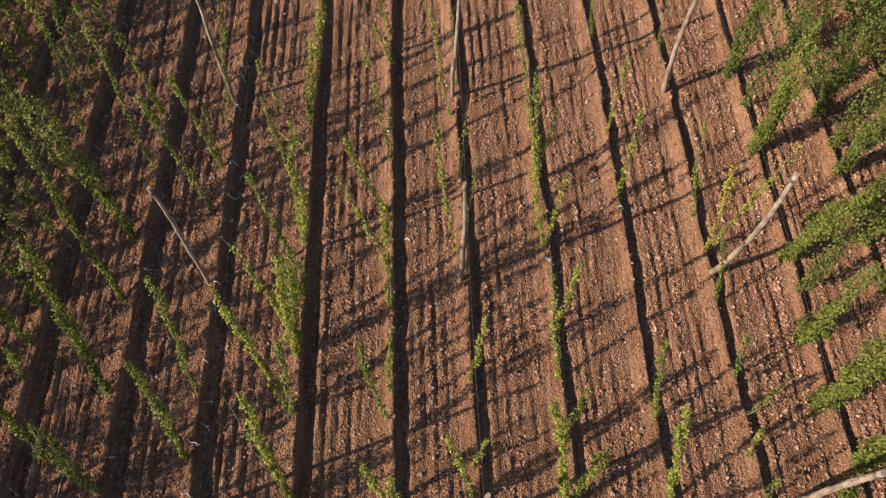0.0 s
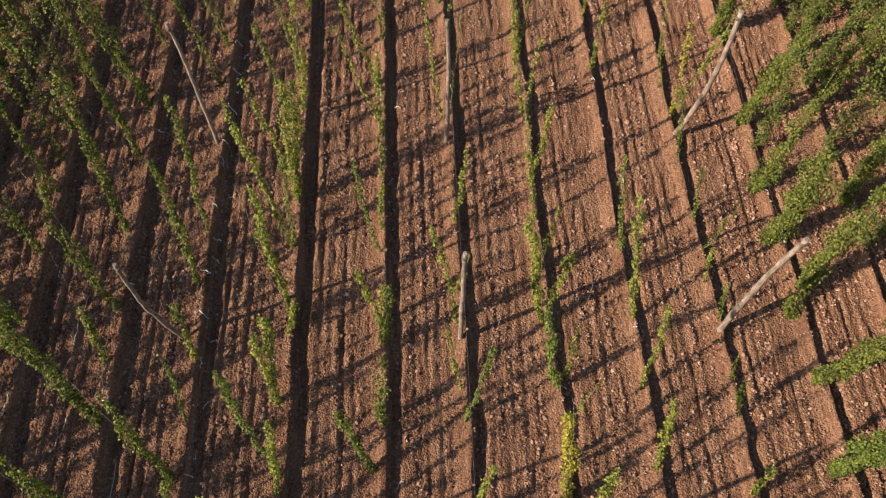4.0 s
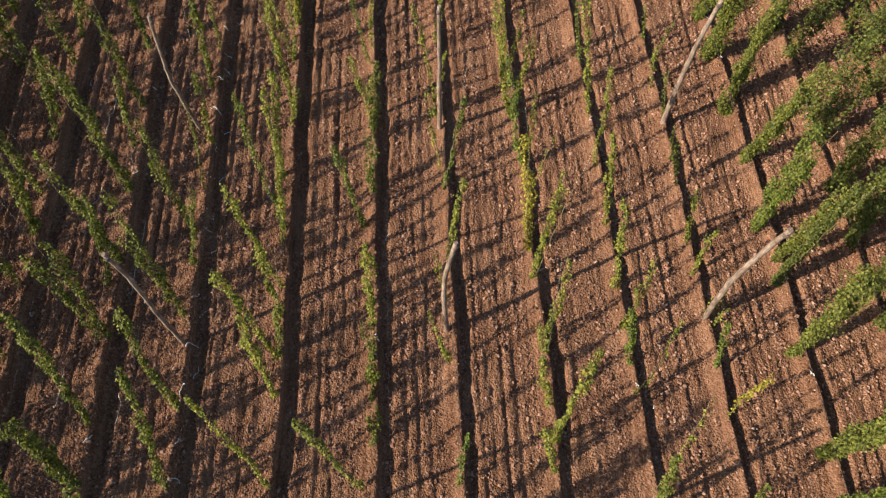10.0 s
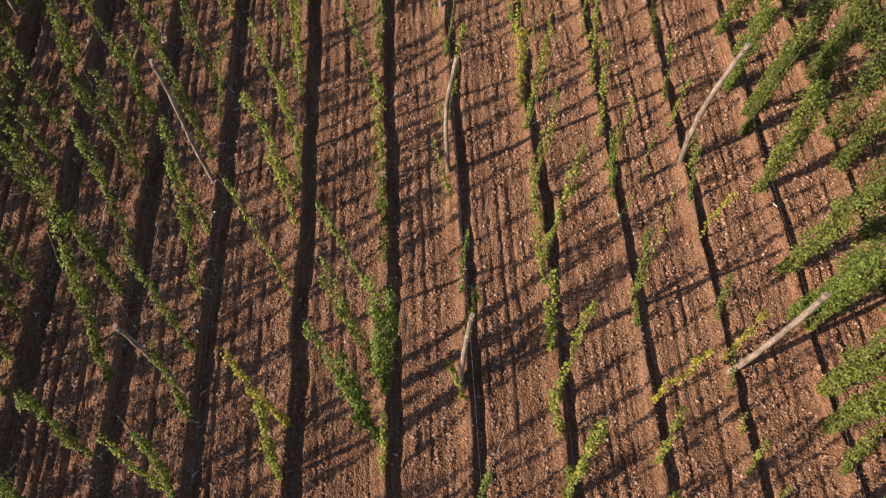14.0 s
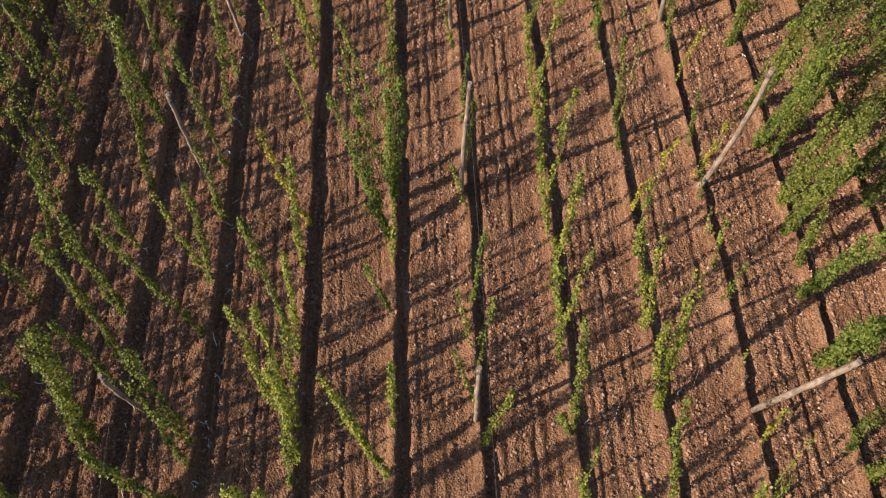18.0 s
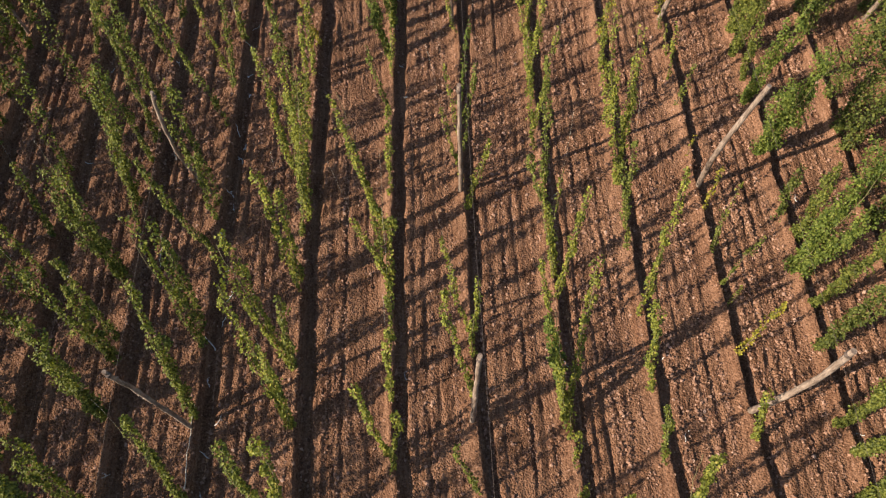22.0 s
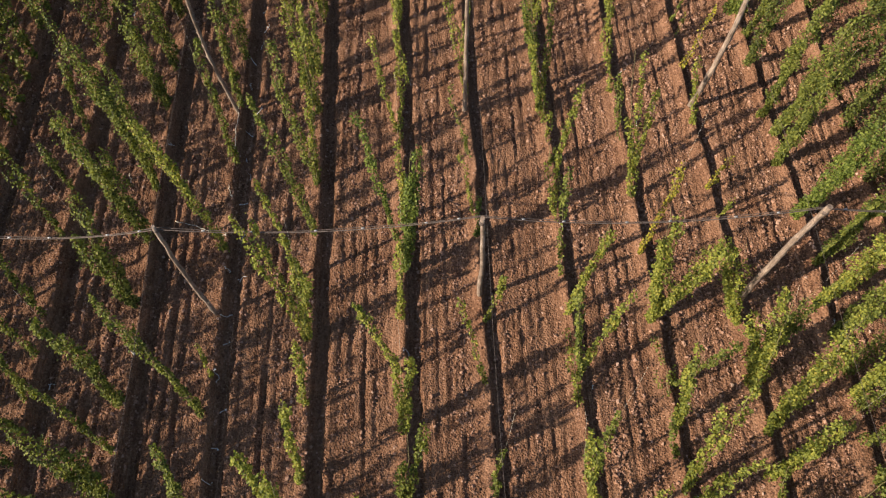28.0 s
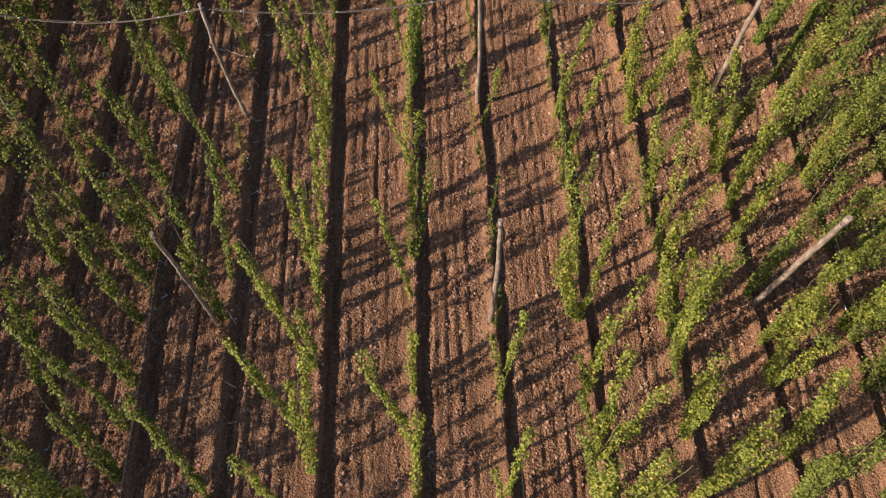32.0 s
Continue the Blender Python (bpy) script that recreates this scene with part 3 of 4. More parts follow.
hop_plant(-4, -49.19, 0.02, (-0.55, 1.25, 5.0, 7, "g"))
hop_plant(-4, -50.83, 0.07, (-0.89, 0.86, 4.2, 4, "g"))
hop_plant(-4, -52.38, 0.06, (-0.84, 1.04, 4.7, 9, "g"))
hop_plant(-4, -53.11, -0.05, (-1.12, 0.60, 4.9, 6, "g"))
hop_plant(-4, -53.89, 0.28, (-0.50, 0.67, 2.8, 3, "g"))
hop_plant(-4, -54.96, -0.07, (-0.75, 1.12, 4.7, 6, "g"))
hop_plant(-4, -57.23, 0.15, (-0.83, 1.20, 5.5, 7, "g"))
hop_plant(-4, -58.67, 0.13, (-1.15, 1.28, 6.0, 5, "g"))
hop_plant(-4, -60.39, 0.11, (-0.51, 1.41, 5.1, 7, "g"))
hop_plant(-4, -62.08, 0.00, (-0.62, 1.53, 5.6, 10, "g"))
# row -3
hop_plant(-3, 14.73, 0.00, (0.83, 1.26, 5.9, 3, "g"))
hop_plant(-3, 12.86, -0.16, (-0.81, 0.89, 4.5, 4, "g"), (0.15, 0.62, 3.8, 3, "g"))
hop_plant(-3, 10.70, -0.28, (-1.27, 1.18, 5.8, 5, "g"))
hop_plant(-3, 3.33, 0.04, (0.19, 1.31, 6.2, 4, "g"))
hop_plant(-3, 1.11, -0.12, (0.32, 1.17, 6.3, 5, "g"))
hop_plant(-3, -1.85, 0.17, (0.40, 0.54, 3.6, 4, "y"))
hop_plant(-3, -3.98, 0.11, (0.37, 0.67, 4.1, 2, "g"))
hop_plant(-3, -6.06, 0.01, (-0.69, 1.25, 5.3, 6, "g"))
hop_plant(-3, -7.33, 0.08, (0.82, 0.87, 4.1, 3, "g"))
hop_plant(-3, -9.34, 0.05, (-0.78, 1.43, 6.0, 6, "g"))
hop_plant(-3, -12.85, 0.19, (-0.38, 1.26, 5.4, 5, "g"))
hop_plant(-3, -15.44, 0.19, (0.44, 2.08, 6.3, 5, "g"))
hop_plant(-3, -17.53, 0.16, (-0.60, 1.32, 5.5, 5, "g"))
hop_plant(-3, -19.81, 0.23, (-0.44, 1.17, 3.7, 5, "g"))
hop_plant(-3, -22.43, -0.06, (0.36, 0.92, 5.2, 5, "g"), (-0.81, 0.93, 4.5, 3, "y"))
hop_plant(-3, -24.58, -0.07, (-1.38, 1.14, 6.0, 5, "g"))
hop_plant(-3, -28.33, -0.04, (-0.56, 1.48, 5.6, 6, "g"))
hop_plant(-3, -29.05, -0.06, (0.24, 0.54, 3.4, 4, "g"))
hop_plant(-3, -30.30, -0.15, (-1.15, 0.75, 5.0, 5, "g"))
hop_plant(-3, -33.56, -0.10, (0.10, 0.89, 5.0, 5, "g"))
hop_plant(-3, -34.15, -0.12, (-0.76, 1.79, 6.3, 6, "g"))
hop_plant(-3, -36.73, -0.06, (-0.32, 2.27, 6.3, 7, "g"))
hop_plant(-3, -39.62, 0.01, (-0.52, 1.24, 5.2, 6, "g"))
hop_plant(-3, -43.48, 0.05, (-1.45, 0.92, 6.3, 7, "y"))
hop_plant(-3, -48.42, 0.06, (0.29, 0.35, 2.7, 2, "y"))
hop_plant(-3, -49.69, -0.01, (-1.37, 1.43, 6.2, 6, "g"))
hop_plant(-3, -53.38, 0.02, (0.74, 1.28, 6.2, 5, "g"))
hop_plant(-3, -54.88, -0.04, (-0.73, 1.45, 6.0, 7, "g"))
hop_plant(-3, -61.10, 0.11, (-0.50, 1.71, 6.3, 5, "g"))
# row -2
hop_plant(-2, 15.10, -0.10, (0.69, 0.98, 5.8, 7, "y"))
hop_plant(-2, 13.48, -0.12, (-1.05, 0.76, 4.6, 2, "y"))
hop_plant(-2, 11.27, -0.19, (-0.79, 1.07, 5.0, 4, "g"))
hop_plant(-2, 9.19, 0.05, (0.53, 0.92, 5.3, 6, "y"))
hop_plant(-2, 8.21, -0.13, (-1.06, 1.01, 5.0, 4, "g"))
hop_plant(-2, 5.23, -0.00, (-1.16, 1.05, 5.1, 4, "y"))
hop_plant(-2, 4.69, 0.06, (0.68, 1.31, 6.2, 8, "y"))
hop_plant(-2, 2.53, 0.05, (-1.14, 1.88, 6.3, 5, "y"), (0.49, 0.82, 4.9, 4, "g"))
hop_plant(-2, -0.36, 0.11, (-0.81, 1.59, 6.3, 6, "y"))
hop_plant(-2, -1.13, 0.05, (0.37, 0.52, 2.1, 4, "y"))
hop_plant(-2, -3.51, -0.13, (0.50, 1.12, 5.0, 5, "y"), (0.00, 0.89, 4.6, 4, "y"))
hop_plant(-2, -5.98, 0.00, (-0.81, 1.61, 6.2, 4, "e"))
hop_plant(-2, -6.48, 0.03, (0.45, 1.03, 4.9, 4, "y"))
hop_plant(-2, -8.48, 0.09, (-0.77, 1.24, 5.5, 4, "y"))
hop_plant(-2, -9.47, 0.12, (-0.27, 1.04, 3.3, 5, "y"))
hop_plant(-2, -11.08, 0.13, (-1.18, 1.04, 5.1, 5, "y"), (0.46, 0.41, 3.1, 4, "g"))
hop_plant(-2, -12.54, 0.14, (-0.23, 1.08, 4.6, 5, "y"))
hop_plant(-2, -15.58, 0.14, (-1.04, 1.20, 5.8, 3, "y"))
hop_plant(-2, -20.30, 0.19, (-0.93, 1.03, 4.9, 4, "w"))
hop_plant(-2, -22.04, 0.07, (0.39, 0.94, 5.6, 5, "y"))
hop_plant(-2, -25.41, 0.01, (-0.83, 1.79, 6.3, 5, "g"), (0.58, 1.01, 5.8, 4, "y"))
hop_plant(-2, -27.97, 0.04, (0.37, 1.73, 6.2, 6, "y"), (-0.75, 1.58, 6.2, 6, "y"))
hop_plant(-2, -29.16, 0.03, (-0.06, 1.29, 6.2, 7, "y"))
hop_plant(-2, -29.86, -0.07, (0.61, 0.54, 4.1, 4, "g"))
hop_plant(-2, -31.83, -0.07, (0.05, 0.95, 4.8, 5, "y"))
hop_plant(-2, -32.25, -0.05, (-0.58, 1.35, 5.8, 5, "y"))
hop_plant(-2, -35.13, -0.07, (-1.19, 1.64, 6.3, 6, "y"), (0.08, 0.81, 4.2, 5, "g"))
hop_plant(-2, -37.16, -0.08, (-1.00, 2.23, 6.2, 6, "y"), (0.17, 1.06, 5.6, 5, "y"))
hop_plant(-2, -40.70, 0.04, (-0.82, 1.53, 6.3, 6, "g"), (0.37, 1.43, 6.2, 6, "y"))
hop_plant(-2, -42.83, -0.01, (-1.37, 1.57, 6.2, 6, "g"))
hop_plant(-2, -45.43, 0.03, (-1.07, 1.27, 5.9, 4, "y"))
hop_plant(-2, -47.07, 0.01, (-1.36, 1.27, 6.2, 6, "y"), (0.12, 0.79, 4.0, 8, "y"))
hop_plant(-2, -49.37, -0.00, (0.39, 0.84, 3.9, 5, "y"))
hop_plant(-2, -51.99, -0.01, (0.40, 1.00, 5.7, 5, "y"))
hop_plant(-2, -54.02, -0.01, (-0.43, 1.50, 6.2, 5, "y"), (0.29, 1.00, 5.8, 7, "y"))
hop_plant(-2, -54.89, -0.05, (0.52, 0.75, 4.3, 4, "y"))
hop_plant(-2, -56.77, 0.00, (-1.33, 1.85, 6.3, 6, "y"), (0.04, 0.67, 3.6, 5, "g"))
hop_plant(-2, -59.52, -0.02, (-1.25, 1.39, 6.3, 6, "y"))
hop_plant(-2, -60.42, 0.00, (0.43, 1.89, 6.2, 7, "y"))
hop_plant(-2, -62.29, 0.01, (-1.09, 1.26, 6.1, 7, "y"))
# row -1
hop_plant(-1, 18.43, 0.07, (-0.92, 0.38, 3.9, 3, "y"), (-0.15, 0.75, 3.1, 5, "g"))
hop_plant(-1, 14.41, 0.07, (0.07, 0.45, 0.9, 4, "g"))
hop_plant(-1, 13.11, 0.05, (-0.72, 1.19, 5.2, 2, "y"), (0.08, 0.29, 1.2, 4, "g"))
hop_plant(-1, 10.51, -0.05, (-1.07, 0.31, 4.5, 4, "y"))
hop_plant(-1, 8.12, 0.03, (-1.15, 0.82, 5.0, 2, "y"))
hop_plant(-1, 6.36, 0.06, (0.23, 1.77, 4.5, 5, "y"))
hop_plant(-1, 3.24, 0.07, (0.14, 0.77, 3.5, 3, "y"))
hop_plant(-1, 2.24, 0.04, (-0.79, 0.94, 4.7, 3, "e"))
hop_plant(-1, -0.63, 0.08, (-0.68, 0.61, 3.0, 4, "y"), (0.06, 0.54, 2.0, 4, "y"))
hop_plant(-1, -1.49, 0.16, (0.18, 0.26, 3.7, 6, "g"))
hop_plant(-1, -4.43, 0.12, (0.25, 1.39, 3.1, 6, "e"))
hop_plant(-1, -5.84, -0.16, (-0.87, 0.81, 4.1, 4, "e"))
hop_plant(-1, -9.26, 0.08, (0.07, 0.26, 0.8, 6, "e"))
hop_plant(-1, -10.03, 0.08, (0.19, 0.92, 4.6, 5, "y"))
hop_plant(-1, -11.42, 0.12, (0.10, 0.65, 1.5, 6, "e"))
hop_plant(-1, -12.02, 0.07, (0.11, 0.11, 1.5, 6, "g"))
hop_plant(-1, -12.84, 0.08, (0.08, 0.39, 0.9, 6, "g"))
hop_plant(-1, -14.39, 0.10, (0.09, 1.03, 1.3, 6, "g"))
hop_plant(-1, -15.70, -0.15, (-1.25, 0.84, 5.4, 4, "g"))
hop_plant(-1, -18.54, -0.02, (-1.46, 1.43, 6.3, 6, "g"))
hop_plant(-1, -19.26, 0.13, (0.19, 1.22, 6.2, 8, "e"))
hop_plant(-1, -21.01, -0.03, (-1.44, 1.86, 6.3, 8, "e"))
hop_plant(-1, -22.18, 0.04, (0.12, 1.67, 2.3, 4, "y"))
hop_plant(-1, -23.96, -0.08, (-0.76, 0.53, 3.3, 3, "e"))
hop_plant(-1, -28.11, -0.02, (0.05, 0.78, 4.7, 4, "y"))
hop_plant(-1, -29.62, -0.19, (-1.14, 1.51, 6.3, 6, "y"))
hop_plant(-1, -32.05, -0.08, (0.09, 0.98, 4.4, 6, "y"), (-0.78, 0.77, 3.9, 4, "y"))
hop_plant(-1, -34.19, -0.06, (0.03, 0.82, 3.4, 4, "y"))
hop_plant(-1, -36.45, -0.06, (0.09, 0.81, 4.7, 4, "y"))
hop_plant(-1, -38.18, -0.17, (-0.74, 1.02, 4.6, 4, "y"))
hop_plant(-1, -38.73, 0.01, (0.12, 0.63, 4.1, 3, "y"))
hop_plant(-1, -42.35, 0.03, (0.04, 0.87, 3.6, 5, "y"))
hop_plant(-1, -43.52, -0.00, (-1.07, 1.71, 6.3, 5, "e"))
hop_plant(-1, -44.46, 0.06, (0.37, 0.73, 6.2, 8, "e"))
hop_plant(-1, -46.33, 0.01, (0.09, 0.81, 4.4, 5, "y"))
hop_plant(-1, -48.38, -0.05, (-1.07, 0.60, 4.6, 4, "y"))
hop_plant(-1, -50.50, 0.02, (0.09, 1.04, 4.5, 7, "y"))
hop_plant(-1, -52.65, 0.04, (0.22, 1.08, 4.5, 7, "g"))
hop_plant(-1, -54.29, -0.03, (-0.91, 1.07, 5.4, 4, "y"))
hop_plant(-1, -57.93, 0.01, (0.17, 1.06, 3.5, 5, "y"))
hop_plant(-1, -59.62, -0.07, (-1.25, 1.21, 6.2, 5, "y"))
hop_plant(-1, -61.40, 0.06, (0.13, 1.73, 4.4, 5, "y"))
# row 0
hop_plant(0, 16.97, 0.08, (-0.07, 1.00, 3.6, 1, "e"))
hop_plant(0, 15.41, -0.19, (-0.77, 1.24, 5.1, 3, "y"))
hop_plant(0, 12.05, -0.00, (0.25, 0.80, 3.2, 2, "e"))
hop_plant(0, 9.27, 0.07, (0.35, 0.89, 4.4, 1, "y"))
hop_plant(0, 8.66, -0.28, (-0.65, 2.04, 5.9, 3, "y"))
hop_plant(0, 3.52, 0.02, (0.53, 0.83, 3.6, 4, "y"))
hop_plant(0, 0.48, -0.01, (0.34, 0.63, 2.3, 3, "y"))
hop_plant(0, -0.72, -0.05, (-0.68, 0.98, 5.3, 3, "y"))
hop_plant(0, -3.21, 0.01, (-0.62, 0.75, 3.9, 2, "y"))
hop_plant(0, -4.36, 0.07, (0.51, 0.95, 4.6, 3, "e"))
hop_plant(0, -7.72, 0.06, (0.49, 1.06, 4.4, 4, "y"))
hop_plant(0, -9.08, 0.03, (-0.38, 0.62, 2.5, 2, "y"))
hop_plant(0, -11.53, -0.02, (-0.58, 0.62, 3.2, 3, "y"))
hop_plant(0, -15.74, 0.01, (0.27, 0.79, 3.4, 3, "e"))
hop_plant(0, -17.86, 0.08, (0.32, 0.81, 3.2, 4, "y"))
hop_plant(0, -19.73, 0.06, (-0.57, 0.54, 2.7, 3, "y"))
hop_plant(0, -23.67, 0.01, (0.40, 0.88, 3.6, 4, "e"))
hop_plant(0, -25.48, -0.05, (-0.74, 0.77, 3.7, 2, "y"))
hop_plant(0, -26.34, -0.01, (0.38, 0.99, 4.2, 4, "g"))
hop_plant(0, -27.52, -0.11, (-0.74, 0.72, 3.7, 3, "y"))
hop_plant(0, -28.85, 0.08, (0.39, 0.89, 3.3, 5, "y"))
hop_plant(0, -33.90, -0.14, (-0.95, 0.93, 5.0, 3, "y"))
hop_plant(0, -34.97, -0.09, (0.31, 0.96, 4.4, 4, "y"))
hop_plant(0, -36.37, -0.08, (-1.07, 1.26, 5.9, 4, "y"))
hop_plant(0, -39.50, -0.02, (-0.80, 0.68, 3.6, 3, "g"))
hop_plant(0, -42.25, -0.03, (-0.69, 0.65, 3.3, 3, "y"))
hop_plant(0, -43.14, 0.01, (0.20, 0.66, 2.0, 4, "e"))
hop_plant(0, -46.61, 0.15, (0.42, 0.67, 2.7, 5, "y"))
hop_plant(0, -48.90, 0.02, (-0.99, 0.96, 5.5, 3, "y"))
hop_plant(0, -53.02, 0.04, (0.22, 1.05, 4.4, 3, "g"))
hop_plant(0, -55.46, 0.05, (0.13, 0.66, 2.2, 3, "g"))
hop_plant(0, -57.43, 0.06, (-0.50, 0.65, 2.8, 3, "y"))
hop_plant(0, -58.12, 0.06, (0.61, 1.13, 5.1, 5, "y"))
hop_plant(0, -61.23, 0.06, (0.44, 1.15, 4.9, 5, "y"))
hop_plant(0, -61.83, 0.03, (-0.63, 0.74, 3.5, 4, "y"))
# row 1
hop_plant(1, 15.64, 0.09, (-1.10, 1.43, 5.3, 4, "y"))
hop_plant(1, 12.02, 0.13, (-0.31, 1.10, 5.2, 4, "y"), (-0.67, 0.57, 4.0, 5, "y"), (0.36, 0.88, 3.6, 3, "g"))
hop_plant(1, 8.81, 0.08, (0.36, 0.83, 3.3, 3, "y"), (-0.56, 1.23, 3.3, 5, "y"))
hop_plant(1, 5.18, 0.11, (0.45, 0.90, 3.7, 5, "y"))
hop_plant(1, 3.57, 0.06, (-0.88, 1.43, 5.2, 4, "y"))
hop_plant(1, 1.29, -0.05, (-0.75, 0.52, 3.4, 6, "y"), (0.48, 0.75, 3.0, 4, "y"))
hop_plant(1, -0.77, 0.00, (-0.74, 0.99, 5.3, 7, "y"), (0.45, 1.05, 3.8, 5, "y"))
hop_plant(1, -3.27, 0.22, (-1.21, 0.63, 5.7, 5, "e"), (0.18, 0.85, 3.6, 3, "y"))
hop_plant(1, -4.66, 0.28, (0.72, 0.57, 3.1, 1, "y"))
hop_plant(1, -5.71, 0.28, (-0.27, 0.54, 2.7, 5, "w"))
hop_plant(1, -7.22, 0.13, (-0.82, 1.36, 5.1, 6, "w"))
hop_plant(1, -8.37, 0.22, (0.90, 1.12, 5.3, 6, "y"))
hop_plant(1, -10.71, 0.28, (0.25, 1.16, 4.2, 4, "y"))
hop_plant(1, -11.19, 0.18, (-0.23, 0.34, 1.4, 5, "y"))
hop_plant(1, -11.89, 0.14, (-0.23, 0.59, 3.9, 3, "g"))
hop_plant(1, -13.25, 0.23, (-0.47, 0.80, 2.6, 5, "y"))
hop_plant(1, -14.54, 0.15, (0.51, 1.30, 5.7, 5, "y"))
hop_plant(1, -15.37, 0.15, (-0.48, 0.63, 2.8, 5, "y"))
hop_plant(1, -17.99, 0.03, (-0.79, 0.86, 5.2, 6, "y"))
hop_plant(1, -19.70, 0.12, (0.39, 1.36, 5.5, 5, "y"))
hop_plant(1, -20.97, 0.00, (-0.85, 0.37, 4.5, 4, "y"))
hop_plant(1, -23.22, -0.08, (0.29, 1.35, 5.9, 5, "y"), (-0.39, 0.53, 2.6, 4, "y"))
hop_plant(1, -25.02, 0.01, (0.61, 1.11, 4.7, 4, "y"))
hop_plant(1, -26.09, -0.08, (-0.93, 0.95, 5.8, 5, "y"))
hop_plant(1, -28.58, -0.04, (-0.38, 1.55, 6.3, 5, "g"), (-0.95, -0.28, 3.5, 4, "g"))
hop_plant(1, -30.40, 0.04, (-0.04, 0.73, 3.8, 2, "y"))
hop_plant(1, -31.95, 0.03, (-0.97, 0.95, 4.9, 6, "y"))
hop_plant(1, -32.80, 0.03, (0.38, 1.27, 5.4, 5, "y"))
hop_plant(1, -34.21, -0.06, (-0.89, 1.05, 3.9, 4, "y"))
hop_plant(1, -36.67, -0.06, (-0.92, 1.03, 5.8, 7, "e"))
hop_plant(1, -37.20, -0.13, (0.25, 2.57, 6.4, 6, "y"), (-0.98, 1.25, 4.7, 6, "y"))
hop_plant(1, -37.83, -0.00, (-0.09, 0.69, 0.5, 7, "y"))
hop_plant(1, -38.90, -0.00, (-0.08, 0.65, 0.4, 7, "y"))
hop_plant(1, -39.93, -0.00, (-0.06, 0.60, 0.3, 7, "y"))
hop_plant(1, -41.74, -0.00, (0.22, 1.21, 5.6, 5, "y"))
hop_plant(1, -42.55, 0.00, (-0.66, 0.64, 2.8, 4, "y"))
hop_plant(1, -44.85, -0.09, (-0.28, 0.98, 5.6, 4, "g"))
hop_plant(1, -46.36, 0.01, (0.83, 1.02, 4.6, 7, "y"))
hop_plant(1, -48.00, 0.08, (-0.16, 0.89, 0.8, 7, "y"))
hop_plant(1, -48.88, 0.15, (-0.71, 0.95, 5.5, 4, "g"), (0.58, 1.17, 5.2, 5, "y"))
hop_plant(1, -49.63, 0.09, (-0.25, 1.11, 1.2, 7, "y"))
hop_plant(1, -52.26, 0.08, (0.47, 1.11, 4.2, 4, "g"))
hop_plant(1, -53.39, 0.05, (-1.02, 1.78, 5.7, 6, "y"))
hop_plant(1, -55.30, -0.01, (0.69, 1.63, 6.3, 6, "y"), (-0.80, 0.98, 4.7, 8, "y"))
hop_plant(1, -57.97, -0.07, (0.70, 1.59, 6.3, 6, "y"), (-0.58, 0.49, 2.5, 5, "g"))
hop_plant(1, -59.26, -0.10, (-0.64, 0.50, 2.8, 5, "g"))
hop_plant(1, -60.18, -0.12, (0.81, 1.38, 6.3, 8, "y"))
hop_plant(1, -61.58, -0.18, (-0.91, 1.39, 4.3, 6, "g"))
hop_plant(1, -62.35, -0.06, (1.28, 0.91, 5.6, 9, "y"), (-0.66, 1.03, 5.1, 8, "y"))
# row 2
hop_plant(2, 19.68, 0.26, (-0.23, 0.34, 2.5, 4, "e"))
hop_plant(2, 14.34, 0.18, (0.04, 0.80, 3.9, 3, "y"))
hop_plant(2, 11.20, 0.16, (0.08, 0.91, 4.1, 5, "y"))
hop_plant(2, 1.96, 0.11, (-0.73, 0.98, 4.9, 4, "g"))
hop_plant(2, -0.75, 0.11, (-0.81, 1.37, 6.2, 5, "y"))
hop_plant(2, -3.31, 0.02, (-0.33, 0.79, 4.7, 4, "y"))
hop_plant(2, -6.12, 0.02, (-0.59, 0.84, 4.6, 5, "y"))
hop_plant(2, -8.85, 0.03, (-0.87, 0.97, 4.8, 5, "y"))
hop_plant(2, -10.47, 0.05, (0.42, 1.01, 3.2, 5, "y"))
hop_plant(2, -11.78, 0.08, (-0.81, 0.68, 3.5, 5, "e"))
hop_plant(2, -12.98, 0.04, (0.62, 1.05, 4.4, 1, "y"), (0.10, 0.15, 0.7, 2, "g"))
hop_plant(2, -16.12, 0.21, (0.00, 1.23, 6.3, 1, "y"))
hop_plant(2, -17.19, 0.08, (-0.82, 1.00, 5.4, 5, "g"))
hop_plant(2, -20.02, 0.17, (0.90, 0.58, 3.9, 4, "w"))
hop_plant(2, -22.11, -0.08, (-0.54, 0.74, 4.1, 4, "y"))
hop_plant(2, -24.95, -0.11, (-0.73, 1.10, 5.6, 6, "y"))
hop_plant(2, -27.80, -0.17, (-0.32, 2.42, 6.3, 7, "y"), (-1.08, 1.15, 5.4, 5, "y"))
hop_plant(2, -29.12, -0.03, (-0.54, 0.67, 3.9, 4, "g"))
hop_plant(2, -30.73, -0.17, (-1.03, 0.94, 4.5, 4, "g"))
hop_plant(2, -33.51, -0.21, (0.06, 1.98, 6.4, 5, "y"))
hop_plant(2, -36.23, -0.21, (-1.12, 1.09, 5.6, 5, "y"))
hop_plant(2, -37.93, -0.04, (-0.44, 0.41, 2.4, 3, "g"))
hop_plant(2, -38.80, -0.16, (-0.79, 0.83, 3.5, 3, "g"))
hop_plant(2, -40.37, -0.01, (0.33, 1.07, 3.7, 5, "y"))
hop_plant(2, -41.43, -0.10, (-1.18, 1.62, 6.2, 6, "y"))
hop_plant(2, -44.02, -0.11, (0.48, 1.17, 4.3, 5, "w"))
hop_plant(2, -46.64, -0.11, (-0.89, 1.16, 5.9, 8, "y"), (1.13, 0.19, 4.9, 9, "y"))
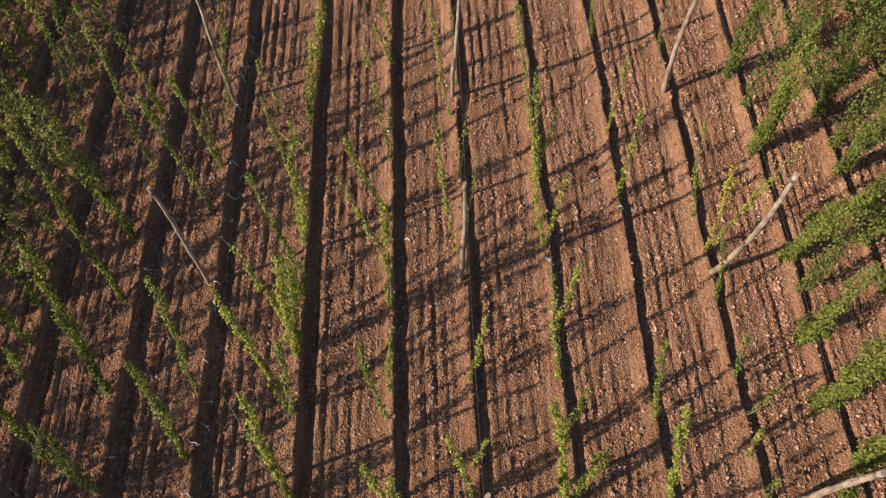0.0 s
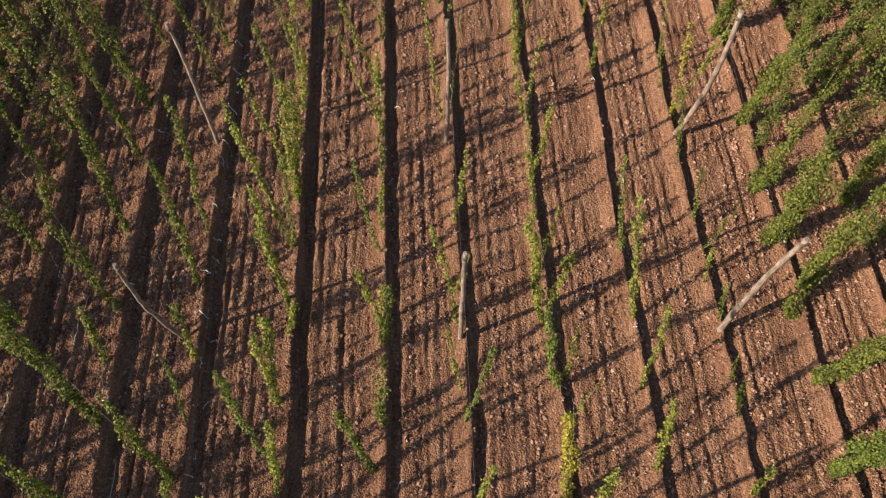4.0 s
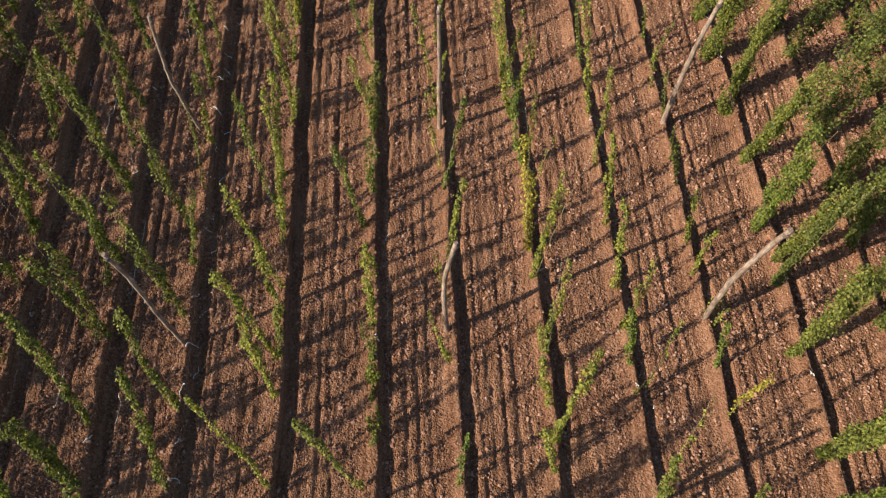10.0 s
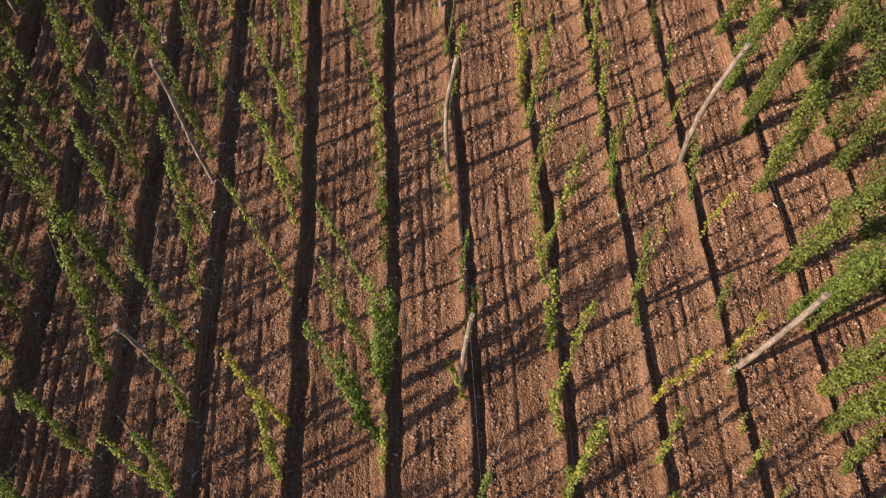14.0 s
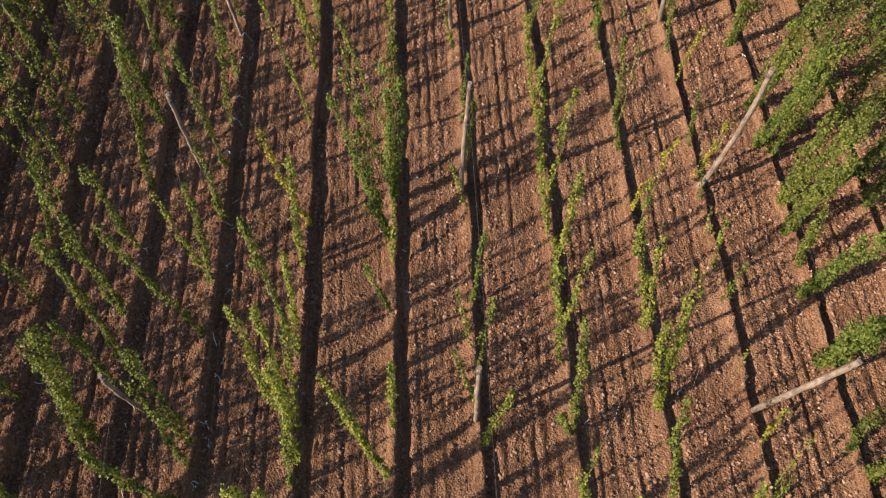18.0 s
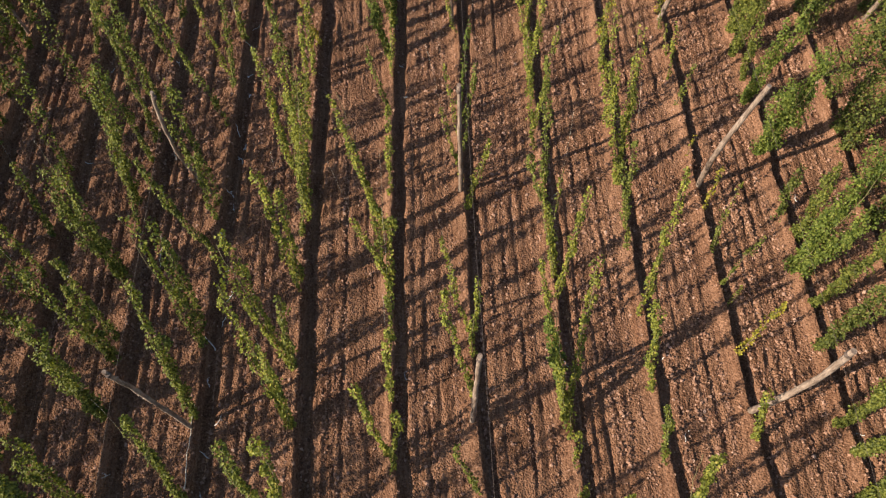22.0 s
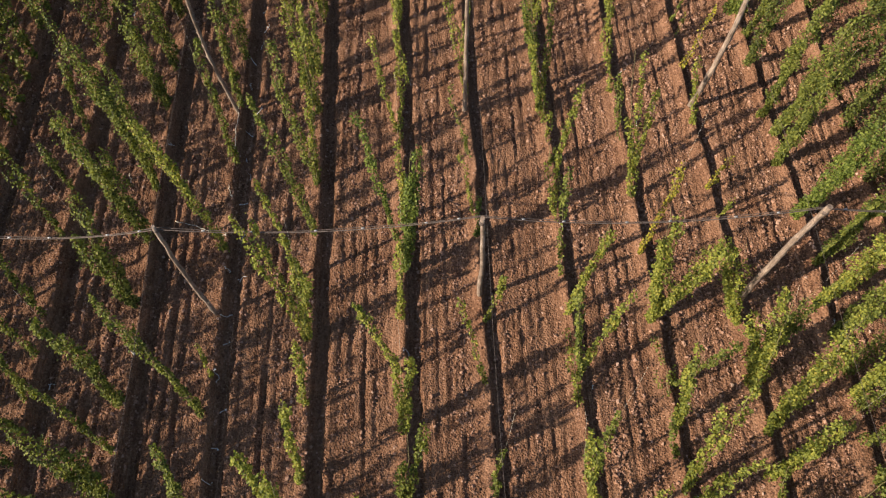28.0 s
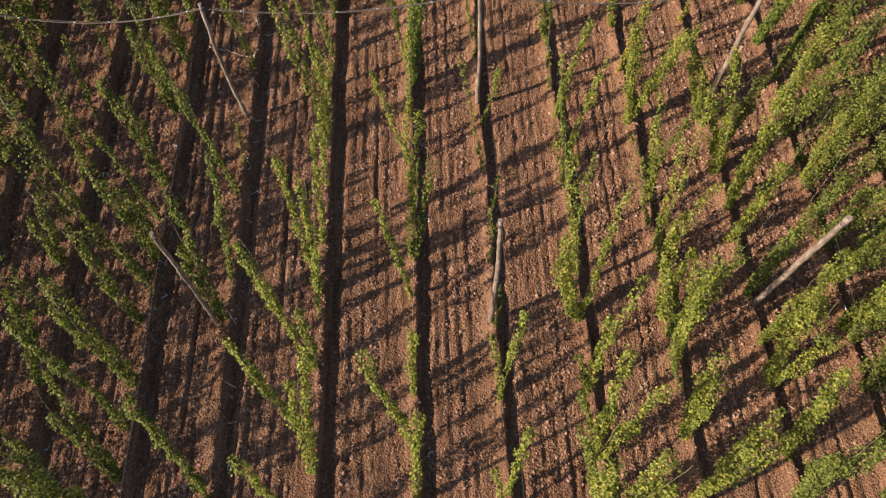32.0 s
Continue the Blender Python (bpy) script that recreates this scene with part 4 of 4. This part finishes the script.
hop_plant(2, -48.42, 0.02, (-0.13, 0.70, 0.5, 6, "g"))
hop_plant(2, -49.09, 0.28, (0.91, -0.23, 4.0, 5, "g"))
hop_plant(2, -49.50, -0.00, (-0.10, 0.62, 0.4, 6, "g"))
hop_plant(2, -50.55, -0.01, (-0.54, 0.99, 5.4, 7, "y"))
hop_plant(2, -51.56, -0.14, (-0.71, 0.93, 2.6, 4, "g"))
hop_plant(2, -52.73, -0.01, (0.12, 1.61, 6.2, 6, "y"))
hop_plant(2, -53.38, 0.00, (1.05, 0.69, 4.6, 7, "y"))
hop_plant(2, -55.25, -0.17, (-0.41, 0.77, 5.1, 8, "y"))
hop_plant(2, -55.96, -0.05, (0.90, 0.95, 4.5, 8, "g"), (-0.78, 1.07, 3.4, 6, "g"))
hop_plant(2, -57.02, -0.06, (-0.43, 1.38, 6.2, 8, "y"))
hop_plant(2, -58.02, -0.12, (-0.54, 1.13, 2.0, 5, "g"))
hop_plant(2, -59.55, -0.18, (0.50, 1.18, 4.2, 9, "y"))
hop_plant(2, -61.52, -0.12, (1.09, 0.92, 4.7, 9, "y"))
# row 3
hop_plant(3, 18.08, 0.07, (-0.45, 0.45, 2.0, 2, "g"))
hop_plant(3, 16.76, 0.13, (-0.29, 0.31, 2.0, 3, "g"))
hop_plant(3, 11.39, 0.26, (-0.47, 0.68, 3.9, 2, "y"))
hop_plant(3, 10.11, 0.03, (-0.50, 0.44, 2.5, 3, "g"))
hop_plant(3, 8.45, 0.15, (1.39, 0.77, 6.0, 4, "y"), (-0.41, 0.73, 4.5, 4, "w"))
hop_plant(3, 6.24, 0.09, (-0.79, 0.68, 3.5, 3, "g"))
hop_plant(3, 3.39, 0.13, (-0.64, 0.59, 2.9, 3, "e"))
hop_plant(3, 1.96, 0.18, (0.64, 0.51, 2.8, 2, "g"))
hop_plant(3, 0.57, -0.01, (-0.41, 0.39, 2.2, 3, "y"))
hop_plant(3, -0.85, 0.24, (-0.37, 0.31, 2.3, 3, "g"))
hop_plant(3, -3.19, 0.11, (-0.29, 0.18, 2.0, 2, "g"))
hop_plant(3, -4.43, 0.07, (-0.46, 0.43, 2.3, 3, "g"))
hop_plant(3, -7.14, -0.04, (-0.65, 0.61, 3.4, 4, "y"))
hop_plant(3, -8.34, -0.06, (0.41, 0.58, 2.2, 4, "y"))
hop_plant(3, -10.52, 0.28, (0.22, 0.36, 1.0, 3, "y"))
hop_plant(3, -12.13, 0.04, (-0.75, 0.63, 3.3, 4, "e"))
hop_plant(3, -13.82, 0.03, (0.47, 0.76, 2.9, 3, "w"))
hop_plant(3, -17.12, -0.00, (-0.41, 0.42, 2.9, 3, "g"))
hop_plant(3, -18.63, -0.03, (0.58, 0.62, 2.8, 4, "w"))
hop_plant(3, -19.71, -0.04, (-0.40, 0.94, 1.7, 3, "g"))
hop_plant(3, -21.22, -0.05, (-0.34, 0.28, 1.6, 2, "y"))
hop_plant(3, -22.56, -0.14, (-0.44, 0.45, 2.9, 3, "y"))
hop_plant(3, -23.96, -0.12, (0.30, 0.64, 1.8, 4, "g"))
hop_plant(3, -26.58, -0.14, (0.15, 0.30, 0.7, 2, "w"))
hop_plant(3, -29.18, -0.01, (0.37, 0.56, 1.9, 3, "w"))
hop_plant(3, -30.62, 0.05, (0.32, 0.94, 2.7, 2, "y"))
hop_plant(3, -31.07, -0.05, (-0.53, 0.50, 2.3, 3, "g"))
hop_plant(3, -32.34, -0.03, (0.65, 0.47, 2.8, 3, "g"))
hop_plant(3, -33.23, 0.06, (0.24, 0.40, 1.2, 2, "y"))
hop_plant(3, -35.03, 0.01, (0.65, 0.59, 2.8, 4, "w"))
hop_plant(3, -38.05, -0.02, (-0.62, 0.59, 3.3, 5, "y"))
hop_plant(3, -41.22, -0.06, (0.38, 0.43, 1.8, 5, "w"))
hop_plant(3, -42.57, 0.03, (0.32, 0.05, 1.4, 3, "y"))
hop_plant(3, -46.84, -0.09, (-0.88, 1.20, 3.8, 9, "y"))
hop_plant(3, -48.28, 0.03, (0.77, 0.93, 4.3, 8, "g"))
hop_plant(3, -49.37, -0.02, (-1.07, 1.12, 5.6, 9, "y"))
hop_plant(3, -50.84, 0.03, (0.50, 1.68, 6.2, 9, "y"))
hop_plant(3, -52.23, -0.10, (0.75, 0.94, 4.2, 8, "y"))
hop_plant(3, -53.00, -0.02, (-0.33, 0.78, 1.4, 5, "g"))
hop_plant(3, -54.47, -0.07, (0.56, 1.40, 5.1, 9, "g"))
hop_plant(3, -56.28, -0.07, (0.84, 0.94, 4.4, 10, "y"))
hop_plant(3, -57.73, 0.04, (0.54, 1.24, 4.5, 9, "y"))
hop_plant(3, -60.21, 0.01, (-0.61, 0.99, 6.1, 9, "y"))
hop_plant(3, -61.72, 0.13, (-0.61, 0.91, 6.1, 9, "g"))
hop_plant(3, -9.95, 0.1, (0.25, 0.30, 1.3, 6, "y"))
# row 4
hop_plant(4, 17.35, -0.30, (0.23, -0.13, 5.9, 9, "d"))
hop_plant(4, 13.25, -0.11, (0.24, 0.80, 6.1, 10, "g"))
hop_plant(4, 8.07, -0.12, (0.24, -0.09, 6.0, 9, "g"))
hop_plant(4, 4.71, -0.30, (0.19, 0.80, 4.7, 5, "g"), (0.33, 0.08, 1.9, 8, "e"))
hop_plant(4, 2.39, -0.30, (0.23, 0.08, 5.7, 11, "g"))
hop_plant(4, 0.32, 0.30, (0.25, 0.36, 6.3, 9, "g"))
hop_plant(4, -0.89, -0.24, (0.05, 0.57, 1.4, 7, "g"))
hop_plant(4, -3.29, -0.16, (0.25, -0.04, 6.2, 9, "g"))
hop_plant(4, -6.42, -0.30, (0.24, -0.01, 6.1, 8, "e"))
hop_plant(4, -7.95, 0.04, (0.23, -0.13, 5.8, 6, "g"))
hop_plant(4, -8.98, -0.21, (0.23, 0.45, 5.9, 6, "d"))
hop_plant(4, -11.64, -0.30, (0.25, 0.36, 6.3, 8, "g"))
hop_plant(4, -15.21, -0.30, (0.25, -0.06, 6.3, 8, "g"))
hop_plant(4, -17.03, -0.30, (0.24, 0.24, 5.9, 9, "e"))
hop_plant(4, -17.47, 0.14, (0.25, 0.40, 6.2, 6, "g"))
hop_plant(4, -19.95, -0.03, (0.25, -0.14, 6.3, 8, "g"))
hop_plant(4, -21.20, -0.30, (0.24, 0.27, 6.1, 8, "g"))
hop_plant(4, -22.69, -0.17, (0.11, 0.80, 2.8, 5, "g"))
hop_plant(4, -23.85, -0.30, (0.24, -0.08, 6.1, 6, "e"))
hop_plant(4, -26.47, -0.30, (0.24, -0.14, 6.0, 10, "e"))
hop_plant(4, -29.43, -0.30, (0.08, 0.80, 2.1, 5, "d"))
hop_plant(4, -30.39, 0.12, (0.16, 0.58, 3.9, 6, "g"))
hop_plant(4, -31.83, -0.30, (0.25, 0.41, 6.4, 11, "e"))
hop_plant(4, -33.34, 0.05, (0.24, 0.01, 6.1, 6, "g"))
hop_plant(4, -34.92, -0.30, (0.25, 0.20, 6.3, 6, "d"))
hop_plant(4, -37.63, -0.30, (0.25, 0.39, 6.3, 7, "g"))
hop_plant(4, -38.66, -0.08, (0.24, 0.09, 6.1, 8, "g"))
hop_plant(4, -40.12, -0.30, (0.24, 0.10, 6.1, 8, "g"))
hop_plant(4, -42.57, -0.12, (0.23, 0.01, 5.8, 9, "e"))
hop_plant(4, -44.63, 0.10, (0.25, -0.17, 6.3, 7, "g"))
hop_plant(4, -46.27, -0.21, (0.24, 0.04, 6.0, 8, "y"))
hop_plant(4, -47.46, 0.05, (0.24, 0.17, 5.9, 7, "g"))
hop_plant(4, -49.58, 0.14, (0.23, 0.24, 5.7, 8, "y"))
hop_plant(4, -52.53, 0.04, (0.26, -0.06, 6.4, 7, "g"))
hop_plant(4, -54.03, 0.00, (0.24, -0.06, 6.0, 8, "g"))
hop_plant(4, -55.75, -0.08, (0.25, -0.01, 6.1, 9, "y"))
hop_plant(4, -58.22, -0.04, (0.24, 0.32, 5.9, 9, "g"))
hop_plant(4, -61.71, -0.30, (0.24, 0.19, 5.9, 9, "g"))
# row 5
hop_plant(5, 14.89, 0.0, (0.01, -0.15, 6.2, 9, "d"))
hop_plant(5, 12.01, 0.0, (0.05, 0.14, 6.3, 9, "d"))
hop_plant(5, 8.76, 0.0, (0.26, 0.00, 5.7, 8, "g"))
hop_plant(5, 4.10, 0.0, (-0.02, 0.26, 6.3, 10, "g"))
hop_plant(5, -4.79, 0.0, (0.07, 0.01, 6.3, 9, "d"))
hop_plant(5, -7.38, 0.0, (-0.03, 0.46, 6.3, 9, "d"))


# ---- outer rows: a thicket of the same plants on both sides ----
def thicket(name, rows, seed, label, leaves, low, high, skip=0.12, width=(0.16, 0.34), east=0.0, step=1.35, tint="g", ys=(-70, 34), apart=0.7):
    r = np.random.default_rng(seed)
    vs, fs, n = [], [], 0
    for k in rows:
        for y in np.arange(*ys, step):
            if r.random() < skip:
                continue
            yy = y + r.normal(0, 0.2)
            if any(abs(yy - o) < apart * step for o in TAKEN.get(k, ())):
                continue
            for side in (-1, 1):
                h = r.uniform(5.2, 6.7)
                m = 10
                t = np.linspace(0, 1, m)
                sway = np.cumsum(r.normal(0, 0.03, (m, 2)), 0)
                path = np.stack([row_x(k) + side * t * r.uniform(0.1, 0.6) + t * east + sway[:, 0], yy + t * (r.uniform(-0.3, 0.5) if east else r.uniform(0, 0.9)) + sway[:, 1], 0.25 + h * t], 1)
                v, f = foliage(path, r.uniform(*width) * (0.65 + 0.5 * t), int(r.uniform(0.75, 1.25) * leaves), r, low, high)
                vs.append(v)
                fs.append(f + n)
                n += len(v)
    ob = new(name, raw_mesh(name, np.concatenate(vs), np.concatenate(fs), LEAF[tint]))
    return tagged(ob, label, "hop rows", kind="stuff")


thicket("hop_thicket", [-5], 8, "leafy green hop bines between the tall plants of the west row", 330, 0.06, 0.12, 0.4, (0.09, 0.16))
thicket("hop_thicket", [4], 7, "dense dark green hop bines between the plants of the east row", 650, 0.06, 0.125, 0.6, (0.24, 0.34), 0.1, 1.75, "d", (-44, 34))
thicket("hop_thicket", [4], 17, "dense green hop bines crowding the south end of the east row", 850, 0.05, 0.105, 0.05, (0.24, 0.36), 0.1, 1.25, "g", (-70, -46), 0.35)
thicket("hop_thicket", [-7, -6], 2, "rows of tall green hop bines west of the thin rows", 440, 0.075, 0.155, 0.06, (0.15, 0.25))
thicket("hop_thicket", [-12, -11, -10, -9, -8], 4, "further rows of tall green hop bines to the west", 110, 0.18, 0.32)
thicket("hop_thicket", [5, 6], 3, "rows of tall dark green hop bines filling the east side", 1000, 0.065, 0.135, 0.03, (0.28, 0.46), 0.1, 1.6, "d")
thicket("hop_thicket", [7, 8, 9], 5, "further rows of tall dark green hop bines to the east", 200, 0.14, 0.25, 0.06, (0.28, 0.42), 0.1, 1.9, "d")


# ---- bleached scraps of old bine and twine in the furrows ----
def bine_scrap(x, y, size, seed):
    r = np.random.default_rng(seed)
    scrap = new("bine_scrap")
    scrap.location = (x, y, float(ground_z(x, y)) + 0.015)
    n = 7
    a = np.cumsum(r.normal(0, 0.5, n)) + r.uniform(1.0, 2.1)
    pts = np.cumsum(np.stack([np.cos(a), np.sin(a), r.normal(0, 0.15, n)], 1) * size / n, 0)
    px, py = pts[:, 0] + x, pts[:, 1] + y
    pts[:, 2] = ground_z(px, py) + 0.03 + 0.02 * r.random(n) - scrap.location.z
    mesh_part("stalk", tube_mesh("stalk", pts, r.uniform(0.012, 0.022) * np.linspace(1, 0.5, n), WHITE, 5), scrap)
    v, f = foliage(pts + np.array(scrap.location), np.full(n, 0.04), 1, r, 0.06, 0.10)
    mesh_part("dry_leaf", raw_mesh("dry_leaf", v - np.array(scrap.location), f, WHITE), scrap)
    return tagged(scrap, "bleached scrap of old dry bine lying in the furrow", "plant litter", "bine scraps")


r = np.random.default_rng(77)
for y in np.arange(-60, 22, 1.15):
    bine_scrap(row_x(-3) + r.uniform(0.16, 0.6), y + r.normal(0, 0.3), r.uniform(0.2, 0.6), int(1e4 + y * 10))
for k in (-5, -4, -1, 1, 2, 4):
    for y in np.arange(-58, 20, 6.0):
        bine_scrap(row_x(k) + r.uniform(0.15, 0.7), y + r.normal(0, 2.0), r.uniform(0.15, 0.45), int(2e4 + y * 10 + k))


# ---- loose lengths of old twine dropped on the soil ----
def loose_twine(points, seed):
    """A pale cord through points (x, y) on the ground."""
    r = np.random.default_rng(seed)
    p = np.array(points, float)
    q = np.linspace(0, len(p) - 1, 14)
    xy = np.stack([np.interp(q, np.arange(len(p)), p[:, c]) for c in range(2)], 1) + np.cumsum(r.normal(0, 0.025, (14, 2)), 0)
    cord = new("loose_twine")
    z = ground_z(xy[:, 0], xy[:, 1]) + 0.02 + 0.05 * r.random(14)
    cord.location = (xy[0, 0], xy[0, 1], z[0])
    pts = np.column_stack([xy, z]) - np.array(cord.location)
    mesh_part("strand", tube_mesh("strand", pts, r.uniform(0.012, 0.018), TWINE, 5), cord)
    if r.random() < 0.6:
        mesh_part("knot", tube_mesh("knot", [pts[-1] + (0, -0.05, 0), pts[-1], pts[-1] + (0.01, 0.05, 0.01)], [0.015, 0.04, 0.012], TWINE, 6), cord)
    return tagged(cord, "loose pale length of old training twine on the soil", "twine", "loose twines")


loose_twine([(-12.24, 0.89), (-12.29, -0.10), (-12.34, -0.90)], 301)
loose_twine([(-14.14, -2.85), (-14.08, -3.82)], 302)
loose_twine([(-10.23, -5.29), (-10.14, -6.52), (-10.17, -7.45), (-10.14, -8.47)], 303)
loose_twine([(-13.09, -7.93), (-12.70, -7.74), (-12.42, -7.44)], 304)
loose_twine([(-12.20, -11.16), (-12.24, -12.06), (-12.30, -12.50)], 305)
loose_twine([(-10.10, -12.15), (-9.97, -12.64), (-10.10, -13.28)], 306)
loose_twine([(-11.06, -1.88), (-11.02, -3.25)], 307)
loose_twine([(-12.12, -3.80), (-12.28, -4.94)], 308)
loose_twine([(-8.13, -36.35), (-8.06, -37.76), (-8.08, -39.13)], 309)
loose_twine([(-10.24, -42.08), (-9.22, -42.43), (-8.16, -42.79)], 310)
loose_twine([(-10.32, -29.64), (-10.18, -31.02)], 311)
loose_twine([(-12.39, -39.80), (-12.45, -40.29)], 312)
loose_twine([(-10.48, -25.09), (-10.28, -26.06)], 313)
loose_twine([(-8.24, -40.63), (-8.07, -41.22)], 314)
